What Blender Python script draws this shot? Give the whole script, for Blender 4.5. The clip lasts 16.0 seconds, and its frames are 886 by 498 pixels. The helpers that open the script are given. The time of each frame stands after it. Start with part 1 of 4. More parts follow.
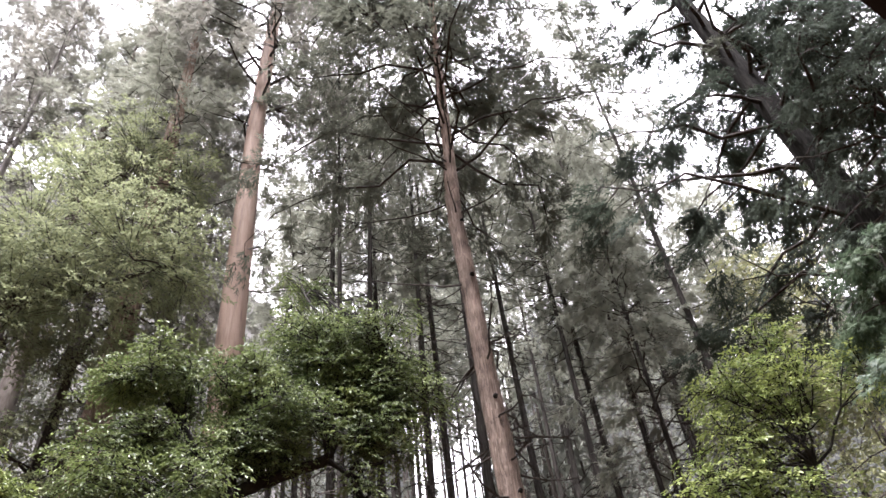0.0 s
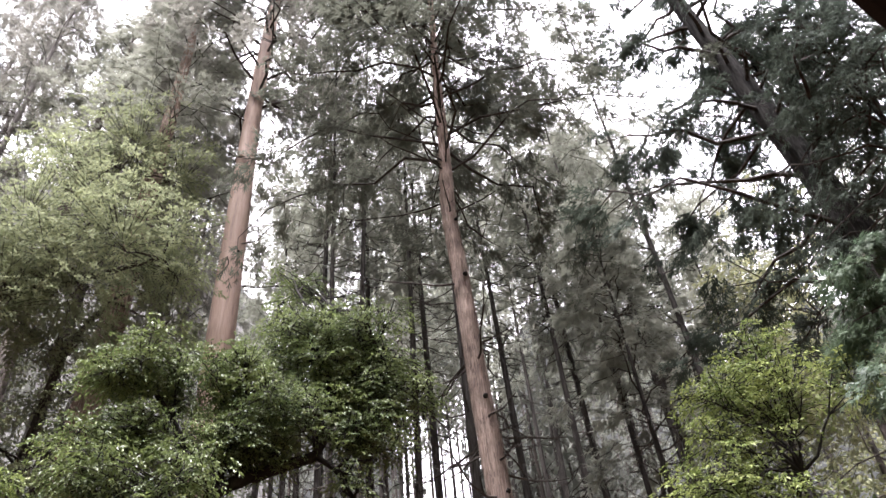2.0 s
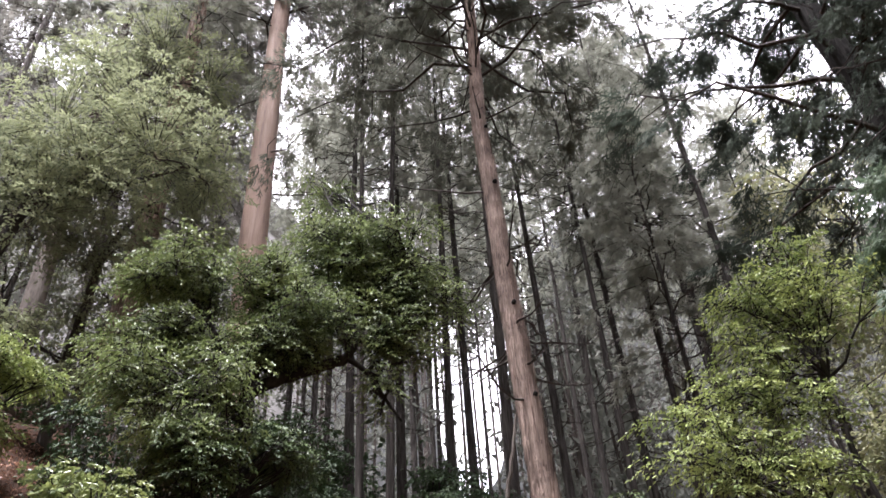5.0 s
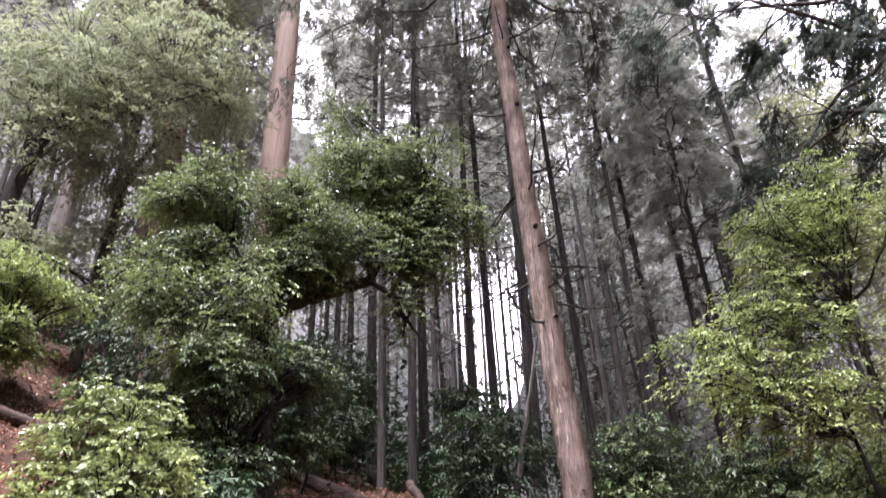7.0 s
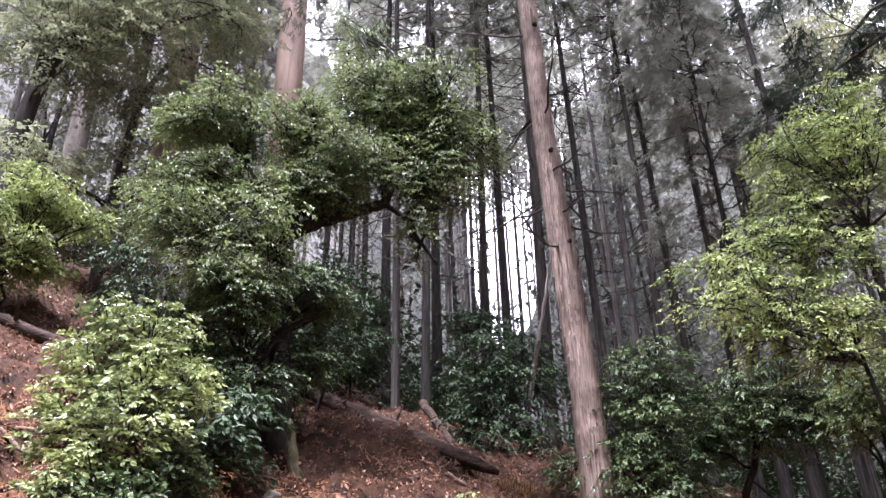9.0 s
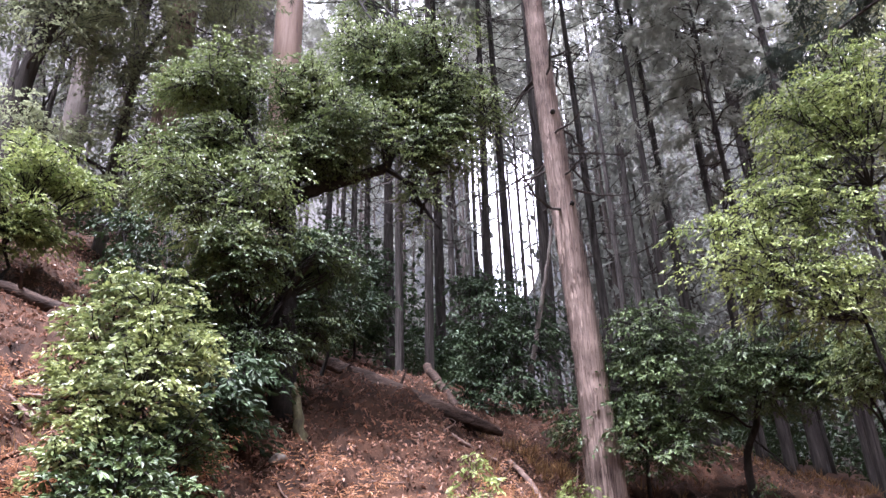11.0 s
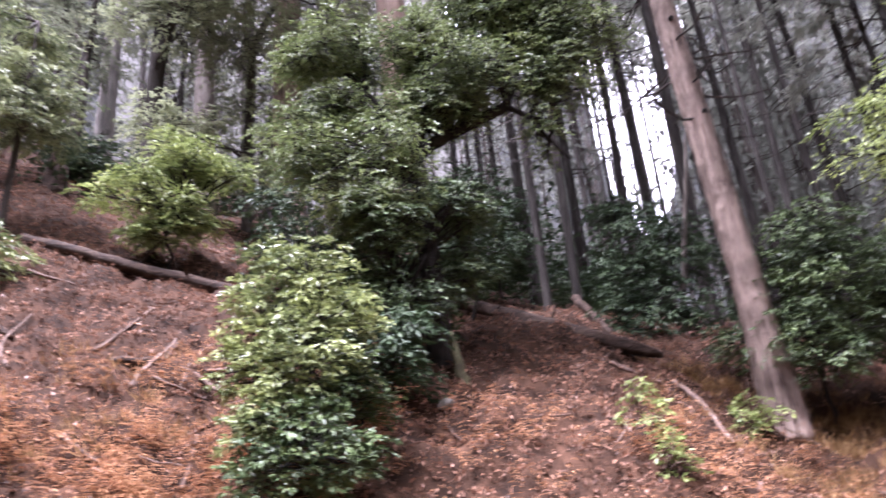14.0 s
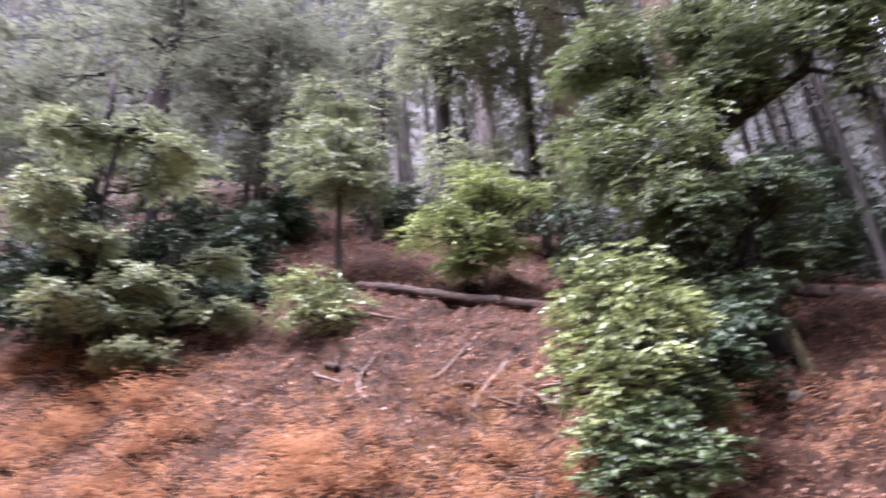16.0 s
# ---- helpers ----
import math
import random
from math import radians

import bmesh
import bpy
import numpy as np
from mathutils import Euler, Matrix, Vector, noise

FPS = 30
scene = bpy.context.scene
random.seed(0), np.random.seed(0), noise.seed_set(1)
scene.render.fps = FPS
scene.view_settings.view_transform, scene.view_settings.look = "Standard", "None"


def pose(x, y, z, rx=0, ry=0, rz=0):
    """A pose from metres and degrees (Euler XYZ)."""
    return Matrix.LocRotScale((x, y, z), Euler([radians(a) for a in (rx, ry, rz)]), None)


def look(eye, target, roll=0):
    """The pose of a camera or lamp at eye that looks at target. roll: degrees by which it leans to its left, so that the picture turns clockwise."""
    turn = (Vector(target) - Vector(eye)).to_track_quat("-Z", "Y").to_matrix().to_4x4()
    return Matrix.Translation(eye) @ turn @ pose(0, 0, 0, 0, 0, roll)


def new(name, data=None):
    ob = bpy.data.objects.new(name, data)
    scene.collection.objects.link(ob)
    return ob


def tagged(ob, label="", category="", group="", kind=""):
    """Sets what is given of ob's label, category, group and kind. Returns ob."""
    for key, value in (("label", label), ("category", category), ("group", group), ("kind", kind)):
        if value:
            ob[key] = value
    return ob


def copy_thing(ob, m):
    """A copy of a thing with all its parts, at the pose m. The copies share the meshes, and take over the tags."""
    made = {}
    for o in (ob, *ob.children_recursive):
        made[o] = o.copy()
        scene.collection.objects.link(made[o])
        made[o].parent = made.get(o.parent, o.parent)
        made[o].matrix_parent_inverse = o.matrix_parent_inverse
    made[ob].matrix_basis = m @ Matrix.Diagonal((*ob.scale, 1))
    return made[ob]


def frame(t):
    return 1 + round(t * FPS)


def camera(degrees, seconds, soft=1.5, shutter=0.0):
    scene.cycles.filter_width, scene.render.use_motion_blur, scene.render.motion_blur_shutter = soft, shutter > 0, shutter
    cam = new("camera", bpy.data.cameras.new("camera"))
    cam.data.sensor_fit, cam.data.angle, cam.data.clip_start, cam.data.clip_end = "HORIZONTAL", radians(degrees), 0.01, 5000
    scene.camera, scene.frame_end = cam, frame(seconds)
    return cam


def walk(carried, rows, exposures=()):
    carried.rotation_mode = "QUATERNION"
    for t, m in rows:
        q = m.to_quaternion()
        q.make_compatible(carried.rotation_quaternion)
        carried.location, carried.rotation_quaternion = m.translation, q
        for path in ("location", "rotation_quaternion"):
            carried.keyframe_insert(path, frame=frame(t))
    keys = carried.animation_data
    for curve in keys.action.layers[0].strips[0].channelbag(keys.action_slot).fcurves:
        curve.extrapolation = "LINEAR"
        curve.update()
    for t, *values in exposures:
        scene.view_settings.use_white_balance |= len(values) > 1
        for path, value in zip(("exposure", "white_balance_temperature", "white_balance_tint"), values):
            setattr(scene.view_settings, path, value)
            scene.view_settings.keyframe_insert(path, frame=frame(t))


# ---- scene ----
# ---- camera and its path ----
cam = camera(57.06, 16.0, soft=1.45, shutter=0.85)
PATH = [
    (0.0, pose(-0.000, 0.000, 1.600, 136.73, 5.13, 5.43)),
    (0.5, pose(0.006, 0.002, 1.594, 136.66, 5.26, 4.90)),
    (1.0, pose(0.007, 0.001, 1.592, 136.77, 5.15, 4.68)),
    (1.5, pose(-0.000, 0.004, 1.596, 136.84, 4.94, 4.32)),
    (2.0, pose(-0.002, 0.005, 1.593, 136.59, 4.57, 4.16)),
    (2.5, pose(-0.001, 0.012, 1.587, 135.79, 4.14, 4.19)),
    (3.0, pose(-0.003, 0.016, 1.584, 134.79, 3.96, 4.40)),
    (3.5, pose(-0.009, 0.025, 1.576, 133.62, 3.63, 4.60)),
    (4.0, pose(-0.010, 0.029, 1.569, 132.38, 3.43, 4.70)),
    (6.5, pose(-0.010, 0.054, 1.547, 127.02, 2.44, 6.87)),
    (7.0, pose(-0.017, 0.053, 1.535, 125.26, 2.08, 6.65)),
    (7.5, pose(-0.020, 0.051, 1.528, 123.42, 1.67, 6.86)),
    (8.0, pose(-0.022, 0.053, 1.523, 122.04, 1.34, 6.98)),
    (8.5, pose(-0.024, 0.059, 1.518, 120.97, 1.23, 7.08)),
    (9.0, pose(-0.027, 0.064, 1.508, 120.06, 1.18, 7.22)),
    (11.5, pose(-0.021, 0.066, 1.504, 116.80, 1.90, 8.04)),
    (12.0, pose(-0.021, 0.065, 1.502, 116.00, 2.22, 8.45)),
    (12.5, pose(-0.027, 0.063, 1.499, 115.58, 2.36, 9.09)),
    (13.0, pose(-0.041, 0.057, 1.490, 114.89, 3.06, 11.65)),
    (13.5, pose(-0.053, 0.054, 1.495, 114.28, 3.92, 15.62)),
    (14.0, pose(-0.067, 0.051, 1.495, 114.09, 5.07, 19.70)),
    (14.5, pose(-0.092, 0.033, 1.498, 114.78, 5.00, 24.89)),
    (15.0, pose(-0.123, 0.007, 1.501, 115.79, 4.38, 30.00)),
    (15.5, pose(-0.150, -0.008, 1.499, 116.57, 4.58, 35.31)),
    (16.0, pose(-0.190, -0.021, 1.488, 116.75, 4.48, 42.07)),
]
walk(cam, PATH, exposures=[(0.0, 2.32, 6200, 20), (3.0, 2.22, 6170, 21), (4.0, 2.1, 6150, 21), (6.5, 2.42, 5930, 25), (8.0, 2.66, 5780, 27), (12.5, 2.68, 5600, 31), (14.5, 2.68, 5640, 35), (16.0, 2.7, 5600, 37)])

# ---- light: bright overcast sky over a wet wood ----
SUN_UP, SUN_ROUND = 72.0, 215.0
world = bpy.data.worlds.new("overcast_sky")
scene.world = world
world.use_nodes = True
wn, wl = world.node_tree.nodes, world.node_tree.links
sky = wn.new("ShaderNodeTexSky")
sky.sky_type, sky.sun_disc = "NISHITA", False
sky.sun_elevation, sky.sun_rotation = radians(SUN_UP), radians(SUN_ROUND)
sky.air_density, sky.dust_density = 1.0, 6.0
pale = wn.new("ShaderNodeHueSaturation")
pale.inputs["Saturation"].default_value = 0.12
wl.new(sky.outputs[0], pale.inputs["Color"])
cloud = wn.new("ShaderNodeMix")
cloud.data_type = "RGBA"
cloud.inputs[0].default_value = 0.8
cloud.inputs[7].default_value = (12.5, 12.4, 12.3, 1)
wl.new(pale.outputs[0], cloud.inputs[6])
wl.new(cloud.outputs[2], wn["Background"].inputs["Color"])
wn["Background"].inputs["Strength"].default_value = 0.12
sun = new("sun", bpy.data.lights.new("sun", "SUN"))
sun.data.energy, sun.data.angle, sun.data.color = 4.4, radians(20), (1.0, 0.98, 0.94)
sun.matrix_world = look((0, 0, 50), (-10 * math.sin(radians(SUN_ROUND)), -10 * math.cos(radians(SUN_ROUND)), 50 - 10 * math.tan(radians(SUN_UP))))

RNG = np.random.default_rng(7)


# ---- materials ----
def material(name, ramp, scale=(6, 6, 6), rough=0.85, bump=0.3, fine=40.0, spec=0.3, distort=0.6, detail=6.0):
    """Noise over two scales between the colours of ramp, with relief."""
    m = bpy.data.materials.new(name)
    m.use_nodes = True
    n, l = m.node_tree.nodes, m.node_tree.links
    bsdf = n["Principled BSDF"]
    co, mp = n.new("ShaderNodeTexCoord"), n.new("ShaderNodeMapping")
    mp.inputs["Scale"].default_value = scale
    l.new(co.outputs["Object"], mp.inputs["Vector"])
    big, small = n.new("ShaderNodeTexNoise"), n.new("ShaderNodeTexNoise")
    big.inputs["Scale"].default_value, big.inputs["Detail"].default_value, big.inputs["Distortion"].default_value = 1.0, detail, distort
    small.inputs["Scale"].default_value, small.inputs["Detail"].default_value = fine / max(scale), 5.0
    l.new(mp.outputs[0], big.inputs["Vector"])
    l.new(mp.outputs[0], small.inputs["Vector"])
    mix = n.new("ShaderNodeMath")
    mix.operation = "MULTIPLY_ADD"
    mix.inputs[1].default_value = 0.35
    l.new(small.outputs["Fac"], mix.inputs[0])
    sub = n.new("ShaderNodeMath")
    sub.operation = "MULTIPLY_ADD"
    sub.inputs[1].default_value, sub.inputs[2].default_value = 0.75, -0.05
    l.new(big.outputs["Fac"], sub.inputs[0])
    l.new(sub.outputs[0], mix.inputs[2])
    cr = n.new("ShaderNodeValToRGB")
    e = cr.color_ramp.elements
    while len(e) < len(ramp):
        e.new(0.5)
    for k, c in enumerate(ramp):
        e[k].position = 0.3 + 0.42 * k / (len(ramp) - 1)
        e[k].color = (*c, 1)
    l.new(mix.outputs[0], cr.inputs[0])
    l.new(cr.outputs[0], bsdf.inputs["Base Color"])
    bsdf.inputs["Roughness"].default_value = rough
    bsdf.inputs["Specular IOR Level"].default_value = spec
    bp = n.new("ShaderNodeBump")
    bp.inputs["Strength"].default_value, bp.inputs["Distance"].default_value = bump, 0.03
    l.new(mix.outputs[0], bp.inputs["Height"])
    l.new(bp.outputs[0], bsdf.inputs["Normal"])
    return m


def leaf_material(name, dark, light, rough=0.32, through_light=0.3, spec=0.5, own=0.4):
    """Each leaf takes its own tone; part of the light comes through the blade."""
    m = bpy.data.materials.new(name)
    m.use_nodes = True
    n, l = m.node_tree.nodes, m.node_tree.links
    bsdf = n["Principled BSDF"]
    geo, cr = n.new("ShaderNodeNewGeometry"), n.new("ShaderNodeValToRGB")
    e = cr.color_ramp.elements
    e[0].color, e[1].color = (*dark, 1), (*light, 1)
    e.new(0.6).color = (*[0.5 * (a + b) for a, b in zip(dark, light)], 1)
    patch = n.new("ShaderNodeTexNoise")
    patch.inputs["Scale"].default_value = 2.2
    co = n.new("ShaderNodeTexCoord")
    l.new(co.outputs["Object"], patch.inputs["Vector"])
    blend = n.new("ShaderNodeMath")
    blend.operation = "MULTIPLY_ADD"
    blend.inputs[1].default_value = own
    l.new(geo.outputs["Random Per Island"], blend.inputs[0])
    shift = n.new("ShaderNodeMath")
    shift.operation = "MULTIPLY_ADD"
    shift.inputs[1].default_value, shift.inputs[2].default_value = 1.4, -0.2 - 0.5 * own
    l.new(patch.outputs["Fac"], shift.inputs[0])
    l.new(shift.outputs[0], blend.inputs[2])
    l.new(blend.outputs[0], cr.inputs[0])
    l.new(cr.outputs[0], bsdf.inputs["Base Color"])
    bsdf.inputs["Roughness"].default_value = rough
    bsdf.inputs["Specular IOR Level"].default_value = spec
    tr, ms = n.new("ShaderNodeBsdfTranslucent"), n.new("ShaderNodeMixShader")
    ms.inputs[0].default_value = through_light
    l.new(cr.outputs[0], tr.inputs["Color"])
    l.new(bsdf.outputs[0], ms.inputs[1])
    l.new(tr.outputs[0], ms.inputs[2])
    l.new(ms.outputs[0], n["Material Output"].inputs["Surface"])
    return m


M_SOIL = material("leaf_litter_soil", [(0.0075, 0.0042, 0.0025), (0.032, 0.0155, 0.0082), (0.084, 0.042, 0.024)], (5, 5, 5), 0.95, 1.0, 60, 0.12)
M_BARK_RED = material("cypress_bark", [(0.03, 0.02, 0.015), (0.27, 0.192, 0.153), (0.49, 0.385, 0.322)], (36, 36, 2.6), 0.85, 1.0, 90, 0.12, 0.7)
M_BARK_PINK = material("smooth_pink_bark", [(0.22, 0.16, 0.132), (0.37, 0.262, 0.208), (0.46, 0.352, 0.295)], (7, 7, 0.7), 0.75, 0.35, 40, 0.2, 0.5)
M_BARK_DARK = material("dark_bark", [(0.0142, 0.0114, 0.00887), (0.0398, 0.0305, 0.0241), (0.0817, 0.0639, 0.0518)], (14, 14, 1.6), 0.85, 0.7, 50)
M_BARK_PALE = material("pale_lichen_bark", [(0.0781, 0.0639, 0.0532), (0.17, 0.142, 0.121), (0.27, 0.241, 0.206)], (9, 9, 2.0), 0.85, 0.6, 45)
# Haze over the upslope trunks is put into this pale grey.
M_BARK_MIST = material("haze_paled_bark", [(0.11, 0.1, 0.092), (0.17, 0.155, 0.142), (0.24, 0.22, 0.2)], (9, 9, 1.6), 0.9, 0.4, 45, 0.1)
# Lifted towards grey in place of haze over the plantation trunks.
M_BARK_GREY = material("grey_cypress_bark", [(0.02, 0.018, 0.016), (0.052, 0.046, 0.041), (0.105, 0.094, 0.083)], (14, 14, 1.6), 0.9, 0.7, 50, 0.1)
M_WET = material("wet_black_bark", [(0.0085, 0.0078, 0.0071), (0.024, 0.021, 0.0185), (0.042, 0.038, 0.031)], (10, 10, 4), 0.85, 0.6, 50, 0.1)
# Painted near-black so the trunks stand as silhouettes against the sky.
M_BACKLIT_BARK = material("backlit_dark_cypress_bark", [(0.012, 0.011, 0.01), (0.028, 0.026, 0.024), (0.055, 0.051, 0.046)], (16, 16, 2), 0.95, 0.8, 50, 0.05)
M_LOG = material("rotting_log", [(0.01, 0.0065, 0.005), (0.036, 0.022, 0.015), (0.09, 0.06, 0.042)], (5, 14, 14), 0.85, 0.9, 60, 0.15)
# Two flat greys for the backdrop sheets, mist put into the colour.
M_DISTANCE = material("mist_toned_ridge", [(0.042, 0.044, 0.042), (0.06, 0.062, 0.06), (0.088, 0.09, 0.086)], (0.5, 0.5, 0.3), 0.95, 0.0, 0.8, 0.0)
M_MIST_SHEET = material("mist_toned_sheet", [(0.13, 0.126, 0.118), (0.155, 0.15, 0.142), (0.18, 0.175, 0.166)], (0.05, 0.05, 0.05), 0.95, 0.0, 0.8, 0.0)
M_MOSS = material("mossy_rotten_wood", [(0.0426, 0.0319, 0.0213), (0.106, 0.0994, 0.0497), (0.213, 0.206, 0.121)], (14, 14, 6), 0.9, 0.6, 50)
M_STRIP = leaf_material("peeling_bark_strip", (0.03, 0.019, 0.015), (0.5, 0.385, 0.315), 0.85, 0.0, 0.1)
M_CUT = material("fresh_cut_wood", [(0.32, 0.0852, 0.0213), (0.44, 0.149, 0.0426), (0.497, 0.227, 0.0852)], (8, 8, 8), 0.7, 0.2, 40)
M_STICK = material("dead_branch_wood", [(0.045, 0.026, 0.018), (0.11, 0.068, 0.048), (0.19, 0.138, 0.105)], (12, 12, 12), 0.8, 0.4, 50)
M_STONE = material("pale_stone", [(0.09, 0.08, 0.065), (0.15, 0.135, 0.11), (0.2, 0.185, 0.16)], (9, 9, 9), 0.85, 0.4, 50)
M_ROOF = material("tarred_roof_board", [(0.006, 0.006, 0.006), (0.012, 0.012, 0.011), (0.02, 0.02, 0.019)], (8, 8, 8), 0.8, 0.2, 40)
M_OAK = leaf_material("evergreen_oak_leaf", (0.025, 0.045, 0.018), (0.255, 0.31, 0.105), 0.45, 0.28, 0.3, 0.4)
# The light end is raised to stand in for sky sheen on the leaves.
M_BUSH = leaf_material("camellia_leaf_with_sheen", (0.03, 0.055, 0.02), (0.42, 0.47, 0.18), 0.38, 0.2, 0.35, 0.45)
M_YELLOW = leaf_material("yellowing_leaf", (0.065, 0.105, 0.028), (0.4, 0.455, 0.15), 0.45, 0.28, 0.25, 0.4)
# Near-black green: dark shrubs, and fill for places that are only shaded.
M_DARKLEAF = leaf_material("deep_green_shade_leaf", (0.0128, 0.0284, 0.0128), (0.071, 0.11, 0.0426), 0.55, 0.08, 0.2, 0.4)
M_GLOSS = leaf_material("glossy_shrub_leaf", (0.014, 0.032, 0.013), (0.14, 0.195, 0.064), 0.48, 0.1, 0.3, 0.4)
# Green leaf lightened and greyed, as if seen through haze.
M_HAZY = leaf_material("haze_paled_leaf", (0.155, 0.175, 0.112), (0.37, 0.4, 0.22), 0.8, 0.4, 0.05, 0.25)
# The pale grey carries the haze over the plantation crowns.
M_HAZE_NEEDLE = leaf_material("haze_paled_cypress_spray", (0.22, 0.228, 0.19), (0.33, 0.338, 0.268), 0.85, 0.45, 0.03, 0.15)
M_DEEP = leaf_material("dark_cypress_spray", (0.042, 0.053, 0.043), (0.108, 0.13, 0.098), 0.75, 0.3, 0.05, 0.25)
# Far leaves are greyed in colour to imitate distance haze.
M_FAR = leaf_material("haze_paled_far_leaf", (0.11, 0.115, 0.1), (0.17, 0.175, 0.145), 0.85, 0.35, 0.03, 0.2)
M_TIER = leaf_material("pale_tiered_leaf", (0.055, 0.085, 0.042), (0.42, 0.455, 0.23), 0.5, 0.25, 0.25, 0.4)
M_YOUNG = leaf_material("young_cypress_spray", (0.05, 0.082, 0.052), (0.16, 0.205, 0.125), 0.5, 0.35, 0.25, 0.3)
# Yellow-green leaf with the haze in front of it mixed into the colour.
M_MIST = leaf_material("haze_paled_yellow_leaf", (0.16, 0.18, 0.1), (0.34, 0.33, 0.17), 0.5, 0.4, 0.3)
# Thicker haze, painted into the sprays of the pink-barked and upslope cypresses.
M_HAZE = leaf_material("haze_grey_spray", (0.225, 0.22, 0.195), (0.315, 0.308, 0.262), 0.85, 0.45, 0.03, 0.15)
# Hillside leaf lifted to a foggy grey-green in place of haze.
M_HAZE_GREEN = leaf_material("haze_greyed_leaf", (0.095, 0.105, 0.075), (0.25, 0.268, 0.17), 0.7, 0.35, 0.08, 0.3)
M_DUSK = leaf_material("dusky_cypress_spray", (0.095, 0.1, 0.08), (0.18, 0.19, 0.145), 0.8, 0.38, 0.05, 0.2)
M_FERN = leaf_material("rust_red_dead_fern", (0.17, 0.064, 0.028), (0.56, 0.325, 0.17), 0.7, 0.3, 0.15)
M_GRASS = leaf_material("dry_grass_blade", (0.0852, 0.0426, 0.0177), (0.426, 0.27, 0.121), 0.7, 0.3, 0.2, 0.7)
M_LITTER = leaf_material("fallen_leaf", (0.05, 0.022, 0.013), (0.46, 0.265, 0.175), 0.5, 0.1, 0.3, 0.6)


# ---- mesh helpers ----
def soft(v, k=0.5):
    return k * np.log1p(np.exp(np.clip(v / k, -60, 60)))


def land(x, y):
    """Height of the slope: a steep bank over a level track, then an easier hillside."""
    bank = 0.92 * soft(-0.55 * x + 0.835 * y - 3.3)
    hill = soft(5.7 - 0.33 * (x + 2.2) + 0.32 * (y - 12.65) + 0.28 * soft(-x - 4))
    hill = 24 - soft(24 - hill, 3.0)
    z = bank - soft(bank - hill, 0.35)
    return z - 0.75 * np.exp(-((x - 0.9) ** 2 + (y - 8.7) ** 2) / 1.8)


class Build:
    """Collects corners and faces for one mesh."""

    def __init__(self):
        self.v, self.f, self.n = [], [], 0

    def add(self, verts, faces):
        self.v.append(np.asarray(verts, float).reshape(-1, 3))
        self.f.extend([tuple(i + self.n for i in q) for q in faces])
        self.n += len(self.v[-1])

    def tube(self, pts, radii, sides=8, rough=0.0, cap=True):
        pts, m = np.asarray(pts, float), len(pts)
        way = np.gradient(pts, axis=0)
        way /= np.linalg.norm(way, axis=1)[:, None] + 1e-9
        ref = np.array([1.0, 0, 0]) if abs(way[0, 0]) < 0.8 else np.array([0, 1.0, 0])
        a = np.cross(way, ref)
        a /= np.linalg.norm(a, axis=1)[:, None] + 1e-9
        b = np.cross(way, a)
        ang = np.linspace(0, 2 * np.pi, sides, endpoint=False)
        r = np.asarray(radii, float)[:, None] * np.ones((1, sides))
        if rough:
            ridge = RNG.normal(0, 1, sides)
            for k in range(m):
                ridge = 0.9 * ridge + 0.43 * RNG.normal(0, 1, sides)
                r[k] *= 1 + rough * ridge
        ring = pts[:, None] + r[:, :, None] * (np.cos(ang)[None, :, None] * a[:, None] + np.sin(ang)[None, :, None] * b[:, None])
        faces = [(k * sides + i, k * sides + (i + 1) % sides, (k + 1) * sides + (i + 1) % sides, (k + 1) * sides + i) for k in range(m - 1) for i in range(sides)]
        if cap:
            faces += [tuple(range(sides))[::-1], tuple((m - 1) * sides + i for i in range(sides))]
        self.add(ring.reshape(-1, 3), faces)

    def blades(self, base, way, up, length, width, fold=0.25):
        """Many leaves at once: a folded rhombus for each base, way and upper side."""
        n = len(base)
        if not n:
            return
        way = way / (np.linalg.norm(way, axis=1)[:, None] + 1e-9)
        side = np.cross(way, up)
        side /= np.linalg.norm(side, axis=1)[:, None] + 1e-9
        top = np.cross(side, way)
        length, width = np.broadcast_to(length, n)[:, None], np.broadcast_to(width, n)[:, None]
        mid = base + way * length * 0.45 + top * width * fold
        v = np.stack([base, mid - side * width * 0.5, base + way * length, mid + side * width * 0.5], 1).reshape(-1, 3)
        self.v.append(v)
        k = self.n + 4 * np.arange(n)
        self.f.extend(map(tuple, np.stack([k, k + 3, k + 2], 1).tolist()))
        self.f.extend(map(tuple, np.stack([k, k + 2, k + 1], 1).tolist()))
        self.n += 4 * n

    def fronds(self, base, way, up, length):
        """Many flat sprays at once: a thin spike with three side lobes."""
        n = len(base)
        way = way / (np.linalg.norm(way, axis=1)[:, None] + 1e-9)
        side = np.cross(way, up)
        side /= np.linalg.norm(side, axis=1)[:, None] + 1e-9
        drop = np.cross(side, way) * -0.12
        length = np.broadcast_to(length, n)[:, None]
        v = []
        for start, reach, lean, wide in ((0.0, 1.0, 0.0, 0.13), (0.12, 0.6, 0.75, 0.12), (0.28, 0.52, -0.75, 0.11), (0.45, 0.42, 0.7, 0.1)):
            a = base + way * length * start
            d = way * (1 - 0.35 * abs(lean)) + side * lean + drop
            w = np.cross(d, np.cross(side, way)) * wide * 0.5
            v += [a - w * length, a + w * length, a + d * length * reach]
        self.v.append(np.stack(v, 1).reshape(-1, 3))
        k = self.n + 3 * np.arange(4 * n)
        self.f.extend(map(tuple, np.stack([k, k + 1, k + 2], 1).tolist()))
        self.n += 12 * n

    def leaves(self, base, way, up, length, width, fold=0.18, curl=0.1):
        """Many broad leaves at once: two halves folded on the midrib, the tip bent down."""
        n = len(base)
        if not n:
            return
        way = way / (np.linalg.norm(way, axis=1)[:, None] + 1e-9)
        side = np.cross(way, up)
